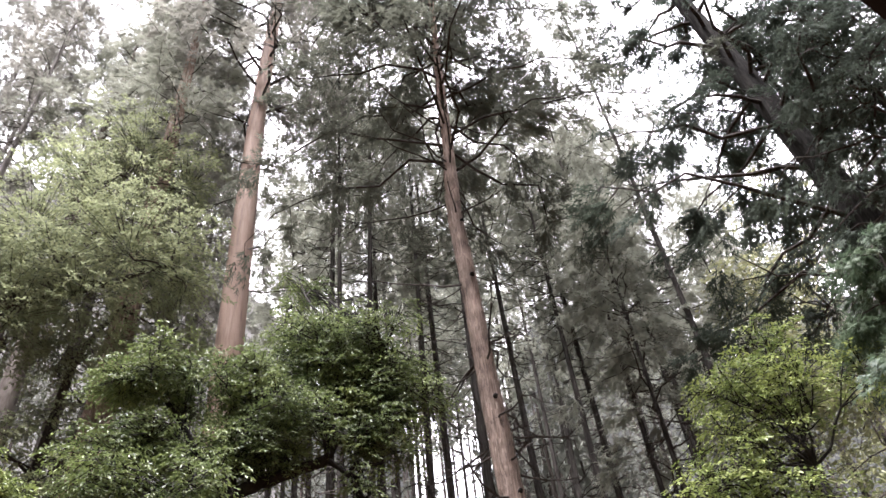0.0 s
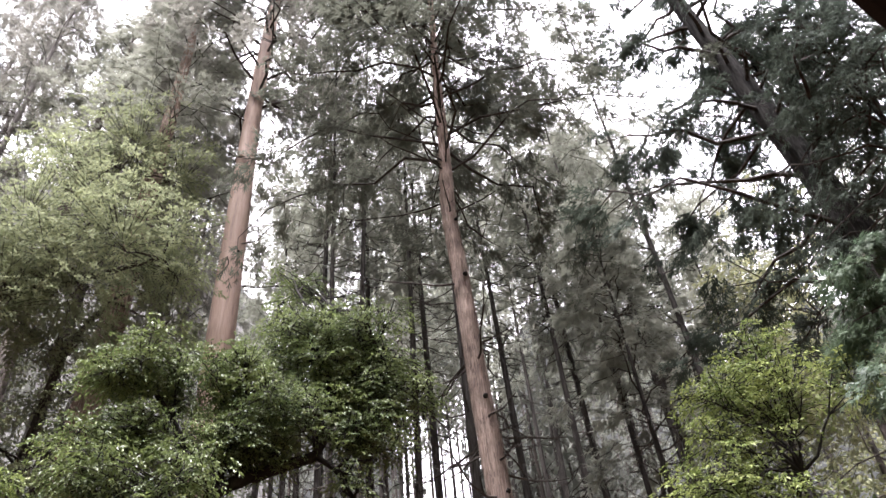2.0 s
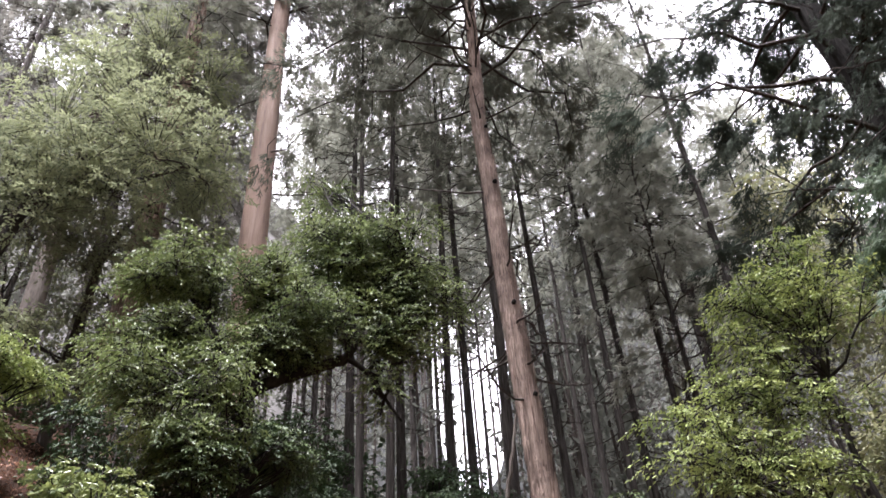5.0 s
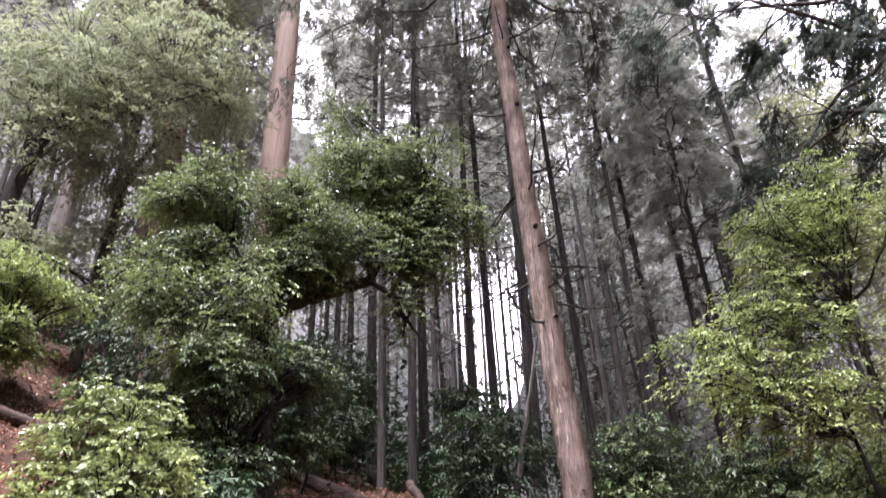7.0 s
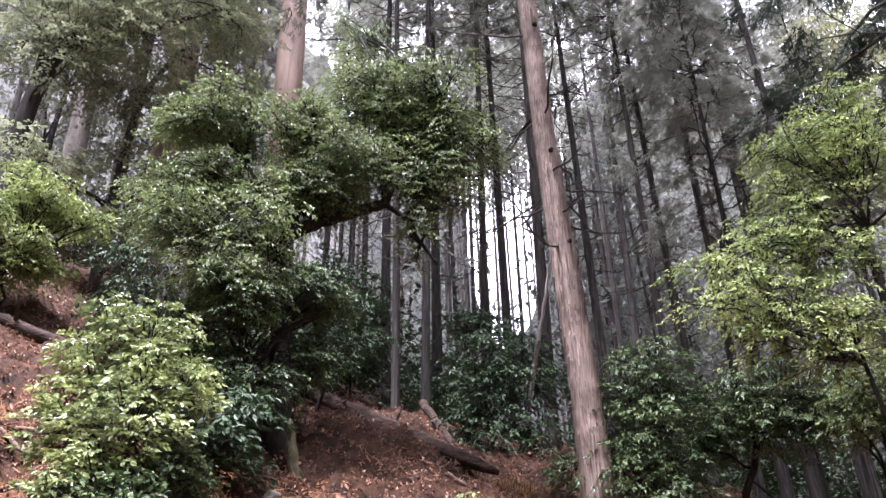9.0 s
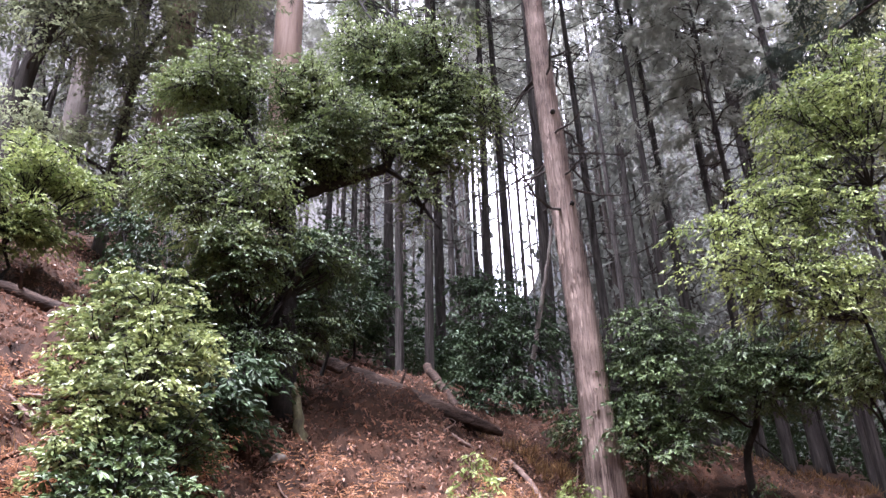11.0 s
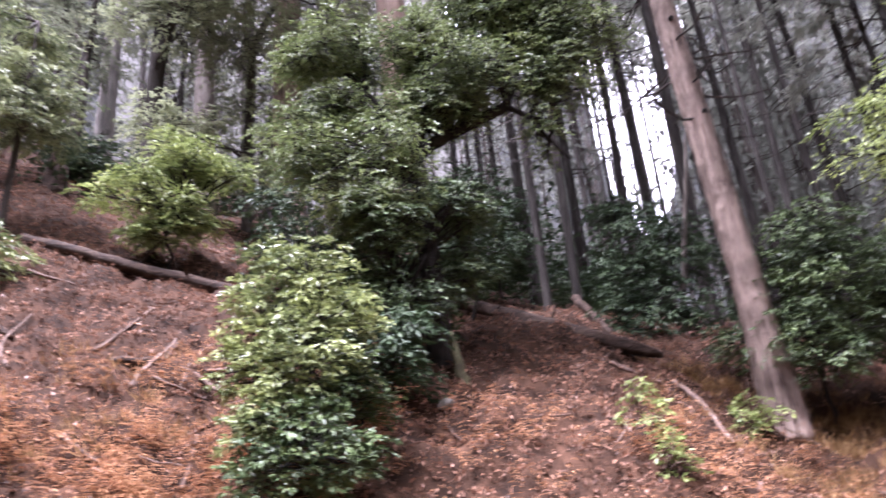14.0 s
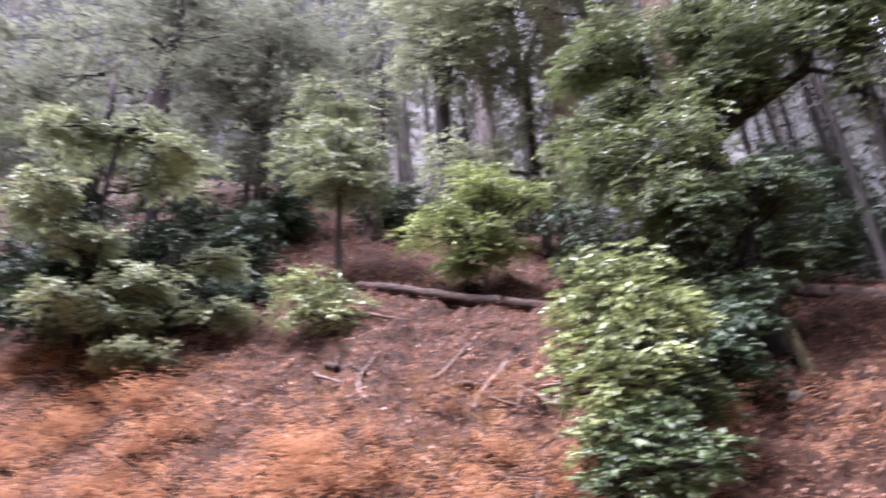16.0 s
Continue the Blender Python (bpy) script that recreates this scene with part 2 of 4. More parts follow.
        side /= np.linalg.norm(side, axis=1)[:, None] + 1e-9
        top = np.cross(side, way)
        length, width = np.broadcast_to(length, n)[:, None], np.broadcast_to(width, n)[:, None]
        low, high = base + way * length * 0.3 + top * width * fold, base + way * length * 0.68 + top * width * fold * 0.8
        tip = base + way * length - top * length * curl
        v = np.stack([base, low - side * width * 0.46, high - side * width * 0.4, tip, high + side * width * 0.4, low + side * width * 0.46], 1).reshape(-1, 3)
        self.v.append(v)
        k = self.n + 6 * np.arange(n)
        self.f.extend(map(tuple, np.stack([k, k + 5, k + 4, k + 3], 1).tolist()))
        self.f.extend(map(tuple, np.stack([k, k + 3, k + 2, k + 1], 1).tolist()))
        self.n += 6 * n

    def mesh(self, name, mat, smooth=False):
        me = bpy.data.meshes.new(name)
        me.from_pydata(np.concatenate(self.v).tolist(), [], self.f)
        me.materials.append(mat)
        if smooth:
            me.polygons.foreach_set("use_smooth", [True] * len(me.polygons))
        return me


def part(name, build, mat, parent=None, label="", smooth=False):
    ob = new(name, build.mesh(name, mat, smooth))
    ob.parent = parent
    return tagged(ob, label=label)


def thing(name, x, y, label, category, group="", sink=0.05, turn=0.0):
    """An Empty on the slope, to carry the parts of one thing."""
    ob = new(name)
    ob.matrix_basis = pose(x, y, float(land(x, y)) - sink, 0, 0, turn)
    return tagged(ob, label=label, category=category, group=group)


def bend(a, b, n=6, sag=0.0, wob=0.0):
    """A line from a to b that sags or arches and wobbles."""
    a, b = np.asarray(a, float), np.asarray(b, float)
    s = np.linspace(0, 1, n)[:, None]
    p = a + (b - a) * s
    p[:, 2] += sag * (4 * s * (1 - s))[:, 0]
    if wob:
        p[1:-1] += RNG.normal(0, wob, (n - 2, 3))
    return p


def leafy(crown, twigs, centres, leaf, density, flat=0.6, droop=0.35, per=14, twig_len=0.34, wide=0.44, long=1.0):
    """Round every centre (x, y, z, radius) drooping shoots, each with leaves on alternate sides and a tuft at its tip."""
    for cx, cy, cz, r in centres:
        n = max(4, int(density * 9 * r * r / per))
        mid = np.array([cx, cy, cz])
        d = RNG.normal(0, 1, (n, 3)) + np.array([0, 0, 0.2])
        d /= np.linalg.norm(d, axis=1)[:, None]
        rad = (r + 0.3 * twig_len) * RNG.uniform(0.1, 1.2, n) ** 0.65
        hub = mid + d * rad[:, None] * np.array([1, 1, flat])
        out = d * np.array([1, 1, 0.25]) + RNG.normal(0, 0.3, (n, 3))
        out /= np.linalg.norm(out, axis=1)[:, None]
        top = np.array([0, 0, 1.0]) + 0.35 * out + RNG.normal(0, 0.15, (n, 3))
        top /= np.linalg.norm(top, axis=1)[:, None]
        fore = out - top * (out * top).sum(1)[:, None]
        fore /= np.linalg.norm(fore, axis=1)[:, None] + 1e-9
        side = np.cross(top, fore)
        reach = leaf * RNG.uniform(2.2, 4.4, n) * long
        s = np.tile((np.arange(per) + 0.6) / per, (n, 1)) + RNG.normal(0, 0.04, (n, per))
        sg = np.tile(np.where(np.arange(per) % 2, 1.0, -1.0), (n, 1))
        off = sg * RNG.uniform(0, 1.0, (n, per)) ** 1.5 * leaf * 1.1 * (1.1 - 0.7 * s)
        base = hub[:, None] + fore[:, None] * ((s - 0.45) * reach[:, None])[:, :, None] + side[:, None] * off[:, :, None] + top[:, None] * RNG.normal(0, 0.1 * leaf, (n, per, 1))
        base[:, :, 2] -= droop * 0.6 * reach[:, None] * s * s
        lw = fore[:, None] * (0.3 + 0.8 * s)[:, :, None] + side[:, None] * (sg * (1.1 - 0.8 * s))[:, :, None] + RNG.normal(0, 0.36, (n, per, 3)) - np.array([0, 0, droop * 0.8])
        up = (top[:, None] + RNG.normal(0, 0.65, (n, per, 3))).reshape(-1, 3)
        sz = leaf * RNG.uniform(0.6, 1.2, n * per)
        crown.leaves(base.reshape(-1, 3), lw.reshape(-1, 3), up, sz, sz * wide)
        for k in range(0, n, 2):
            end = hub[k] + fore[k] * 0.5 * reach[k] - np.array([0, 0, droop * 0.5 * reach[k]])
            twigs.tube(np.stack([mid + 0.35 * (hub[k] - mid), hub[k] - fore[k] * 0.4 * reach[k], end]), [0.006, 0.004, 0.002], 3, cap=False)


def lobe(x, y, z, wide, high, count, tuft=0.27):
    """Centres of tufts spread over the shell of one lobe of a crown."""
    d = RNG.normal(0, 1, (count, 3))
    d /= np.linalg.norm(d, axis=1)[:, None]
    q = np.array([x, y, z]) + d * RNG.uniform(0.25, 0.85, (count, 1)) * np.array([wide, wide * 0.7, high])
    return [(*p, tuft * k) for p, k in zip(q.tolist(), RNG.uniform(0.6, 1.15, count).tolist())]


def shrub(name, base, groups, label, category, leaf_mat, bark, leaf=0.085, density=130, stems=(), stem_r=0.035, flat=0.6, droop=0.35, group="", tw=0.34, wood=(), long=1.0, wide=0.44):
    """A shrub or small tree: stems from the ground, a limb into every tuft, and a crown of leaf sprays."""
    t = thing(name, *base, label, category, group)
    crown, twigs = Build(), Build()
    centres = [c for g in groups for c in g]
    tops = np.array([c[:3] for c in centres])
    mids = list(stems) or ([] if wood else [tuple(tops.mean(0) * np.array([0.45, 0.45, 0.62]))])
    for k, m in enumerate(mids):
        st = Build()
        st.tube(bend((0.05 * k, 0.03 * k, -0.1), m, 7, 0, 0.035), np.linspace(stem_r, stem_r * 0.6, 7), 8, 0.06)
        part("stem", st, bark, t, smooth=True)
    for k, (pts, r0, r1) in enumerate(wood):
        st, pts = Build(), np.array(pts, float)
        s0 = np.linspace(0, 1, len(pts))
        s1 = np.linspace(0, 1, 4 * len(pts))
        line = np.stack([np.interp(s1, s0, pts[:, q]) for q in range(3)], 1)
        line[1:-1] = (line[:-2] + 2 * line[1:-1] + line[2:]) / 4 + RNG.normal(0, 0.12 * r1, (len(line) - 2, 3))
        st.tube(line, np.linspace(r0, r1, len(line)), 12, 0.05)
        part("trunk" if k == 0 else "limb", st, bark, t, smooth=True)
        mids += [tuple(p) for p in pts[1:]]
    for c in centres:
        m = min(mids, key=lambda q: np.linalg.norm(np.array(q) - c[:3]))
        far = np.linalg.norm(np.array(m) - c[:3])
        line = bend(m, (c[0], c[1], c[2] - 0.1 * c[3]), 6, 0.05 * far, 0.04 * far)
        br = Build()
        br.tube(line, np.linspace(min(0.03, stem_r * 0.5), 0.006, 6), 6)
        part("branch", br, bark, t, smooth=True)
        for _ in range(5):
            e = np.array(c[:3]) + RNG.normal(0, 0.55, 3) * c[3]
            twigs.tube(bend(line[2 + RNG.integers(0, 4)], e, 4, 0.02, 0.02), [0.01, 0.007, 0.005, 0.003], 4, cap=False)
    leafy(crown, twigs, centres, leaf, density, flat, droop, twig_len=tw, long=long, wide=wide)
    tagged(part("brushwood", twigs, bark, t), kind="stuff")
    part("crown", crown, leaf_mat, t)
    return t


def conifer(name, x, y, label, high=22.0, r=0.15, crown_from=0.5, bark=M_BARK_DARK, blades=5000, blade=0.22, spread=2.0, dead=70, path=((0, 0, 0), (0, 0, 1)), sides=12, rings=26, group="plantation trees", rough=0.03, reach=1.0, flare=0.35, limb_r=0.02, apart=False, needle=None, limbs_n=0, thin=0.86, hang=0.25, clump=26, fan=0.34, bare=0.25):
    """A tall cypress: tapered trunk along path, bare dead branches below, drooping sprays of scale leaves above."""
    t = thing(name, x, y, label, "tree", group, sink=0.15)
    trunk, dry, limbs, crown = Build(), Build(), Build(), Build()
    hs = np.linspace(0, 1, rings) ** 1.25
    path = np.array(path, float)
    ph = path[:, 2] / path[-1, 2]
    line = np.stack([np.interp(hs, ph, path[:, 0]) + 0.03 * np.sin(5 * hs + x), np.interp(hs, ph, path[:, 1]) + 0.03 * np.cos(4 * hs + y), hs * high], 1)
    line[:, :2] -= line[0, :2]
    rad = r * (1 - thin * hs) * (1 + flare * np.exp(-hs * high / 0.45))
    trunk.tube(line, rad, sides, rough)
    part("trunk", trunk, bark, t, smooth=True)

    def spot(h):
        return np.array([np.interp(h, line[:, 2], line[:, k]) for k in range(3)])

    for _ in range(dead):
        h = high * RNG.uniform(0.16, crown_from + 0.12)
        a, ln = RNG.uniform(0, 2 * np.pi), RNG.uniform(0.4, 1.7) * reach
        out = np.array([np.cos(a), np.sin(a), 0])
        p = spot(h)
        e = p + out * ln + np.array([0, 0, RNG.uniform(-0.35, 0.35) * ln])
        ln3 = bend(p, e, 5, -0.06 * ln, 0.03 * ln)
        one = Build() if apart else dry
        one.tube(ln3, np.linspace(0.02, 0.007, 5), 5 if apart else 3, cap=False)
        for q in range(2):
            s = ln3[2 + q]
            one.tube(np.stack([s, s + out * 0.2 * ln + RNG.normal(0, 0.16, 3) * ln]), [0.007, 0.002], 3, cap=False)
        if apart:
            part("dead_branch", one, M_BARK_DARK, t)
    nb = limbs_n or int(30 + high * 1.2)
    per = max(4, blades // nb)
    for k in range(nb):
        f = ((k + RNG.uniform(0, 1)) / nb) ** 0.9
        h = high * (crown_from + (1 - crown_from) * f)
        ln = spread * (0.22 + 0.78 * (1 - f) ** 0.7) * RNG.uniform(0.6, 1.25)
        a = k * 2.4 + RNG.normal(0, 0.3)
        out = np.array([np.cos(a), np.sin(a), 0])
        side = np.array([-out[1], out[0], 0])
        p = spot(h)
        e = p + out * ln + np.array([0, 0, ln * RNG.uniform(-hang - 0.1, 0.3)])
        bl = bend(p, e, 7, 0.12 * ln, 0.035 * ln)
        one = Build() if apart else limbs
        one.tube(bl, np.linspace(limb_r, 0.006, 7), 6 if apart else 4, cap=False)
        tufts = max(4, per // clump)
        s = np.concatenate([RNG.uniform(bare, 1.0, tufts - 1), [1.02]])
        mid = np.stack([np.interp(s, np.linspace(0, 1, 7), bl[:, j]) for j in range(3)], 1)
        root = mid.copy()
        off = RNG.normal(0, 0.3, tufts) * ln * 0.55 * np.minimum(1, 1.5 - s)
        mid += side * off[:, None] + out * (0.5 * np.abs(off))[:, None] + RNG.normal(0, 0.05, (tufts, 3)) - np.array([0, 0, 1.0]) * (0.04 + 0.35 * np.abs(off))[:, None]
        for q in range(tufts):
            one.tube(np.stack([root[q], mid[q]]), [limb_r * 0.35, 0.003], 3, cap=False)
        if apart:
            part("limb", one, M_BARK_DARK, t)
        # each tuft is one drooping fan of sprays
        fore = out * RNG.uniform(0.3, 1, (tufts, 1)) + side * (np.sign(off) * RNG.uniform(0, 0.9, tufts))[:, None] + RNG.normal(0, 0.2, (tufts, 3)) - np.array([0, 0, hang])
        fore /= np.linalg.norm(fore, axis=1)[:, None]
        wing = np.cross(fore, np.array([0, 0, 1.0]) + RNG.normal(0, 0.35, (tufts, 3)))
        wing /= np.linalg.norm(wing, axis=1)[:, None] + 1e-9
        big = fan * RNG.uniform(0.55, 1.4, tufts)
        which = np.arange(per) % tufts
        u, w = RNG.uniform(-0.55, 0.9, per), RNG.normal(0, 0.36, per)
        w *= 1.05 - 0.45 * np.abs(u)
        bq = big[which]
        b = mid[which] + fore[which] * (u * bq)[:, None] + wing[which] * (w * bq)[:, None] + RNG.normal(0, 0.09, (per, 3)) * bq[:, None]
        b[:, 2] -= 0.3 * bq * (u * u + 1.5 * w * w)
        wd = fore[which] + wing[which] * (1.5 * w)[:, None] + RNG.normal(0, 0.3, (per, 3)) - np.array([0, 0, 0.3])
        up = np.cross(wing[which], fore[which]) + RNG.normal(0, 0.5, (per, 3))
        sz = blade * RNG.uniform(0.5, 1.3, per)
        crown.fronds(b, wd, up, sz)
    if dead and not apart:
        tagged(part("deadwood", dry, M_BARK_DARK, t), kind="stuff")
    if not apart:
        tagged(part("limbwood", limbs, M_BARK_DARK, t), kind="stuff")
    part("crown", crown, needle or M_HAZE_NEEDLE, t)
    return t


# ---- ground ----
def graded(lo, hi, fine, far):
    mid = np.arange(lo, hi, fine)
    grow = np.cumsum(fine * 1.22 ** np.arange(1, 60))
    grow = grow[grow < far]
    return np.concatenate([lo - grow[::-1], mid, hi + grow])


gx, gy = graded(-12, 7, 0.11, 2500), graded(2.5, 15, 0.11, 2500)
X, Y = np.meshgrid(gx, gy)
Z = land(X, Y)
near = np.exp(-(np.hypot(X, Y - 6) / 40) ** 2) * np.clip(Z, 0, 1)
for wave, amp in ((2.3, 0.07), (0.9, 0.045), (0.37, 0.045), (0.2, 0.035)):
    for _ in range(7):
        a, ph = RNG.uniform(0, 2 * np.pi, 2)
        lam = wave * RNG.uniform(0.7, 1.3)
        Z = Z + near * amp * 0.45 * np.sin((X * np.cos(a) + Y * np.sin(a)) * 2 * np.pi / lam + ph)
g = Build()
nx, ny = len(gx), len(gy)
g.add(np.stack([X, Y, Z], -1).reshape(-1, 3), [(j * nx + i, j * nx + i + 1, (j + 1) * nx + i + 1, (j + 1) * nx + i) for j in range(ny - 1) for i in range(nx - 1)])
ground = part("ground", g, M_SOIL, smooth=True)
tagged(ground, label="steep wet bank of dark soil under brown leaf litter", category="ground", kind="structure")


def surface(x, y):
    """The height of the ground sheet, with its bumps."""
    i = np.clip(np.searchsorted(gx, x) - 1, 0, nx - 2)
    j = np.clip(np.searchsorted(gy, y) - 1, 0, ny - 2)
    u, v = (x - gx[i]) / (gx[i + 1] - gx[i]), (y - gy[j]) / (gy[j + 1] - gy[j])
    return (Z[j, i] * (1 - u) + Z[j, i + 1] * u) * (1 - v) + (Z[j + 1, i] * (1 - u) + Z[j + 1, i + 1] * u) * v


# ---- the tall trees that stand out ----
main_tree = conifer("cypress_tree", 0.58, 9.27, "tall cypress with shaggy grey-pink peeling bark", 24, 0.172, 0.44, M_BARK_RED, 42000, 0.2, 3.9, 34, ((0, 0, 0), (-0.04, 0, 2), (-0.12, 0, 3.6), (-0.2, 0, 5.6), (-0.25, 0, 7.8), (-0.31, 0, 9.1), (-0.22, 0, 11.4), (-0.14, 0, 14.5), (-0.05, 0, 17.2), (0.1, 0, 24)), 40, 110, "", 0.022, 1.3, 0.4, 0.03, True, limbs_n=84, clump=48, fan=0.4, needle=M_DUSK)
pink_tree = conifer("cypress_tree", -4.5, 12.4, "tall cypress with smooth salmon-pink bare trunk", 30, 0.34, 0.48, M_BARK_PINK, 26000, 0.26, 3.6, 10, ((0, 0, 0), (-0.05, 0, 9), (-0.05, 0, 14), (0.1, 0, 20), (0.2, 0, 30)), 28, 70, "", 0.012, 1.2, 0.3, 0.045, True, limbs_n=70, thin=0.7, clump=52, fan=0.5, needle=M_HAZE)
conifer("cypress_tree", 6.0, 7.9, "big dark cypress with long drooping boughs", 19, 0.33, 0.42, M_BACKLIT_BARK, 23000, 0.15, 4.1, 14, ((0, 0, 0), (-0.15, 0.2, 9), (-0.3, 0.3, 13), (-0.45, 0.4, 16), (-0.55, 0.45, 19)), 20, 60, "", 0.02, 1.5, 0.3, 0.045, True, needle=M_DEEP, limbs_n=46, thin=0.62, hang=0.5, clump=90, fan=0.32, bare=0.45)

conifer("cypress_tree", 7.2, 9.6, "dark dense cypress at the edge of the track", 17, 0.2, 0.55, M_BACKLIT_BARK, 22000, 0.19, 3.0, 0, sides=14, rings=30, group="", limbs_n=64, apart=True, needle=M_DEEP, hang=0.45, clump=60, fan=0.4)
conifer("cypress_tree", 5.9, 6.5, "low dark cypress with thick hanging sprays", 13.0, 0.12, 0.62, M_BACKLIT_BARK, 15000, 0.13, 1.9, 0, sides=12, rings=20, group="", limbs_n=56, apart=True, needle=M_DEEP, hang=0.45, clump=60, fan=0.34)
conifer("young_cypress", 4.6, 6.55, "young cypress with feathery pale green sprays", 7.7, 0.08, 0.42, M_BARK_DARK, 15000, 0.12, 1.2, 0, sides=10, rings=16, group="", limbs_n=50, needle=M_YOUNG, limb_r=0.015, hang=0.4, clump=44, fan=0.22)


conifer("cypress_tree", 3.75, 13.7, "slim cypress with a dense grey-green crown", 13.5, 0.075, 0.42, M_BARK_GREY, 7000, 0.22, 1.8, 20, sides=10, rings=20, group="", limbs_n=44, fan=0.34, flare=0.1)


def peel(tree, path, r, high, n, mat):
    """Loose strips of bark that lift off a trunk."""
    path, b = np.array(path, float), Build()
    for _ in range(n):
        z, a, ln, w = high * RNG.uniform(0, 1) ** 1.2, RNG.uniform(0, 2 * np.pi), RNG.uniform(0.15, 0.75), RNG.uniform(0.006, 0.024)
        c = np.array([np.interp(z, path[:, 2], path[:, q]) for q in range(2)])
        rr = r * (1 - 0.86 * z / 24) * (1 + 0.4 * np.exp(-z / 0.45)) * 1.01
        lift = np.array([RNG.uniform(0.0, 0.02), 0.002, 0.002, RNG.uniform(0.0, 0.025)])
        v = []
        for q in range(4):
            for sg in (-1, 1):
                t = a + sg * w / rr * 0.5 * (0.55 if q in (0, 3) else 1)
                v.append((c[0] + (rr + lift[q]) * np.cos(t), c[1] + (rr + lift[q]) * np.sin(t), z + ln * q / 3))
        b.add(v, [(2 * q, 2 * q + 1, 2 * q + 3, 2 * q + 2) for q in range(3)])
    tagged(part("loose_bark", b, mat, tree), kind="stuff")


peel(main_tree, ((0, 0, 0), (-0.04, 0, 2), (-0.12, 0, 3.6), (-0.2, 0, 5.6), (-0.25, 0, 7.8), (-0.31, 0, 9.1), (-0.22, 0, 11.4)), 0.172, 10.5, 4400, M_STRIP)


def knot(tree, x, y, z, r, out):
    """A broken branch stub with a dark ring of bark round it."""
    k = Build()
    p, o = np.array([x, y, z], float), np.array(out, float)
    o /= np.linalg.norm(o)
    k.tube(np.stack([p - o * r, p + o * 0.25 * r, p + o * 0.5 * r, p + o * 0.8 * r]), [r * 1.0, r * 0.9, r * 0.6, r * 0.3], 9, 0.1)
    part("knot", k, M_WET, tree, "dark broken knot")


for x, z, r in ((-0.13, 5.45, 0.035), (-0.17, 7.8, 0.035), (-0.2, 9.1, 0.03), (-0.02, 4.0, 0.03)):
    knot(main_tree, x, -0.16, z, r, (0.3, -1, 0.3))
for x, z, r in ((0.12, 8.6, 0.035), (-0.1, 12.6, 0.03)):
    knot(pink_tree, x, -0.24, z, r, (0.2, -1, 0.2))

# ---- plantation behind ----
RNG = np.random.default_rng(21)
PLAIN = "slim dark cypress trunk with bare dead lower branches"
ROW_A = [(-6.2, 24.9), (-6.2, 27.0), (-5.0, 27.6), (-3.5, 17.8), (-2.3, 12.6), (-1.9, 13.2), (-2.4, 19.0), (-2.8, 25.6), (-2.2, 29.4), (-1.1, 16.9), (-0.6, 19.0), (0.2, 14.3), (-0.5, 38.0), (1.6, 17.9), (2.7, 24.1)]
ROW_B = [(3.3, 25.4), (2.9, 17.3), (3.7, 18.8), (4.9, 25.7), (3.6, 14.8), (4.6, 18.5), (5.4, 17.5), (6.8, 21.4), (6.4, 25.5), (4.8, 17.2), (5.8, 18.5), (6.6, 18.2), (3.7, 28.2), (-7.1, 24.5), (-7.6, 28.5)]
ROW_C = [(-9.3, 16.3), (-10.8, 17.0), (-12.5, 19.9), (-18.5, 20.1), (-16.2, 13.9), (-16.4, 17.4), (-17.5, 6.5), (-8.9, 18.3), (-19, 27), (-11, 29), (10, 27), (9, 20), (12, 24), (8, 30), (14, 18), (-22, 4)]
kinds = [conifer("plantation_cypress", *ROW_A[k], PLAIN, 20.5 + 1.2 * k, 0.14 + 0.01 * (k % 3), 0.53, bark=M_BARK_GREY, flare=0.1, blades=4600, spread=2.6, blade=0.28, fan=0.42) for k in range(4)]
misty = [conifer("plantation_cypress", *ROW_C[k], "cypress paled to grey for haze, with a dense drooping crown", 23.0 + 2 * k, 0.19, 0.4, M_BARK_MIST, blades=6500, spread=3.0, blade=0.32, fan=0.5, needle=M_HAZE) for k in range(2)]
distant = [conifer("plantation_cypress", *ROW_C[2 + k], "slim cypress deep in the plantation, greyed for haze", 23.0 + 2 * k, 0.15, 0.5, M_BARK_GREY, blades=2300, spread=2.6, blade=0.38, fan=0.5, dead=6, sides=8, rings=16) for k in range(2)]
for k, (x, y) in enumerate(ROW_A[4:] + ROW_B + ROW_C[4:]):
    # Trees on the left take the colours paled for haze.
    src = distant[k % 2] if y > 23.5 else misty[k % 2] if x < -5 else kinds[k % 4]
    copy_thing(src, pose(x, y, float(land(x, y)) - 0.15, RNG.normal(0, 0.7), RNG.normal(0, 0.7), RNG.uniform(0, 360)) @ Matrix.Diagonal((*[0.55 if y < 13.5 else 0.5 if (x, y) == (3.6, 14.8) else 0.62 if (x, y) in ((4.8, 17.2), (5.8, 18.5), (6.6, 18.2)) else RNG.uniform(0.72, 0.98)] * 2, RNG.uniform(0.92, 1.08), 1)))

for x, y, tall in ((4.9, 13.2, 1.1), (7.4, 17.0, 0.72), (8.4, 18.8, 0.75), (10.6, 15.0, 0.75), (12.6, 14.2, 0.8), (9.4, 12.6, 0.62), (-7.6, 15.4, 0.72), (-11.6, 12.6, 0.95), (-14.2, 13.9, 1.0), (-8.4, 19.6, 0.85), (-9.8, 22.3, 0.8)):
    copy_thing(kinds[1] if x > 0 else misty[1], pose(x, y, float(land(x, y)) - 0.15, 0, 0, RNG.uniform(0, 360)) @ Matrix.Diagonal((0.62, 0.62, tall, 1)))
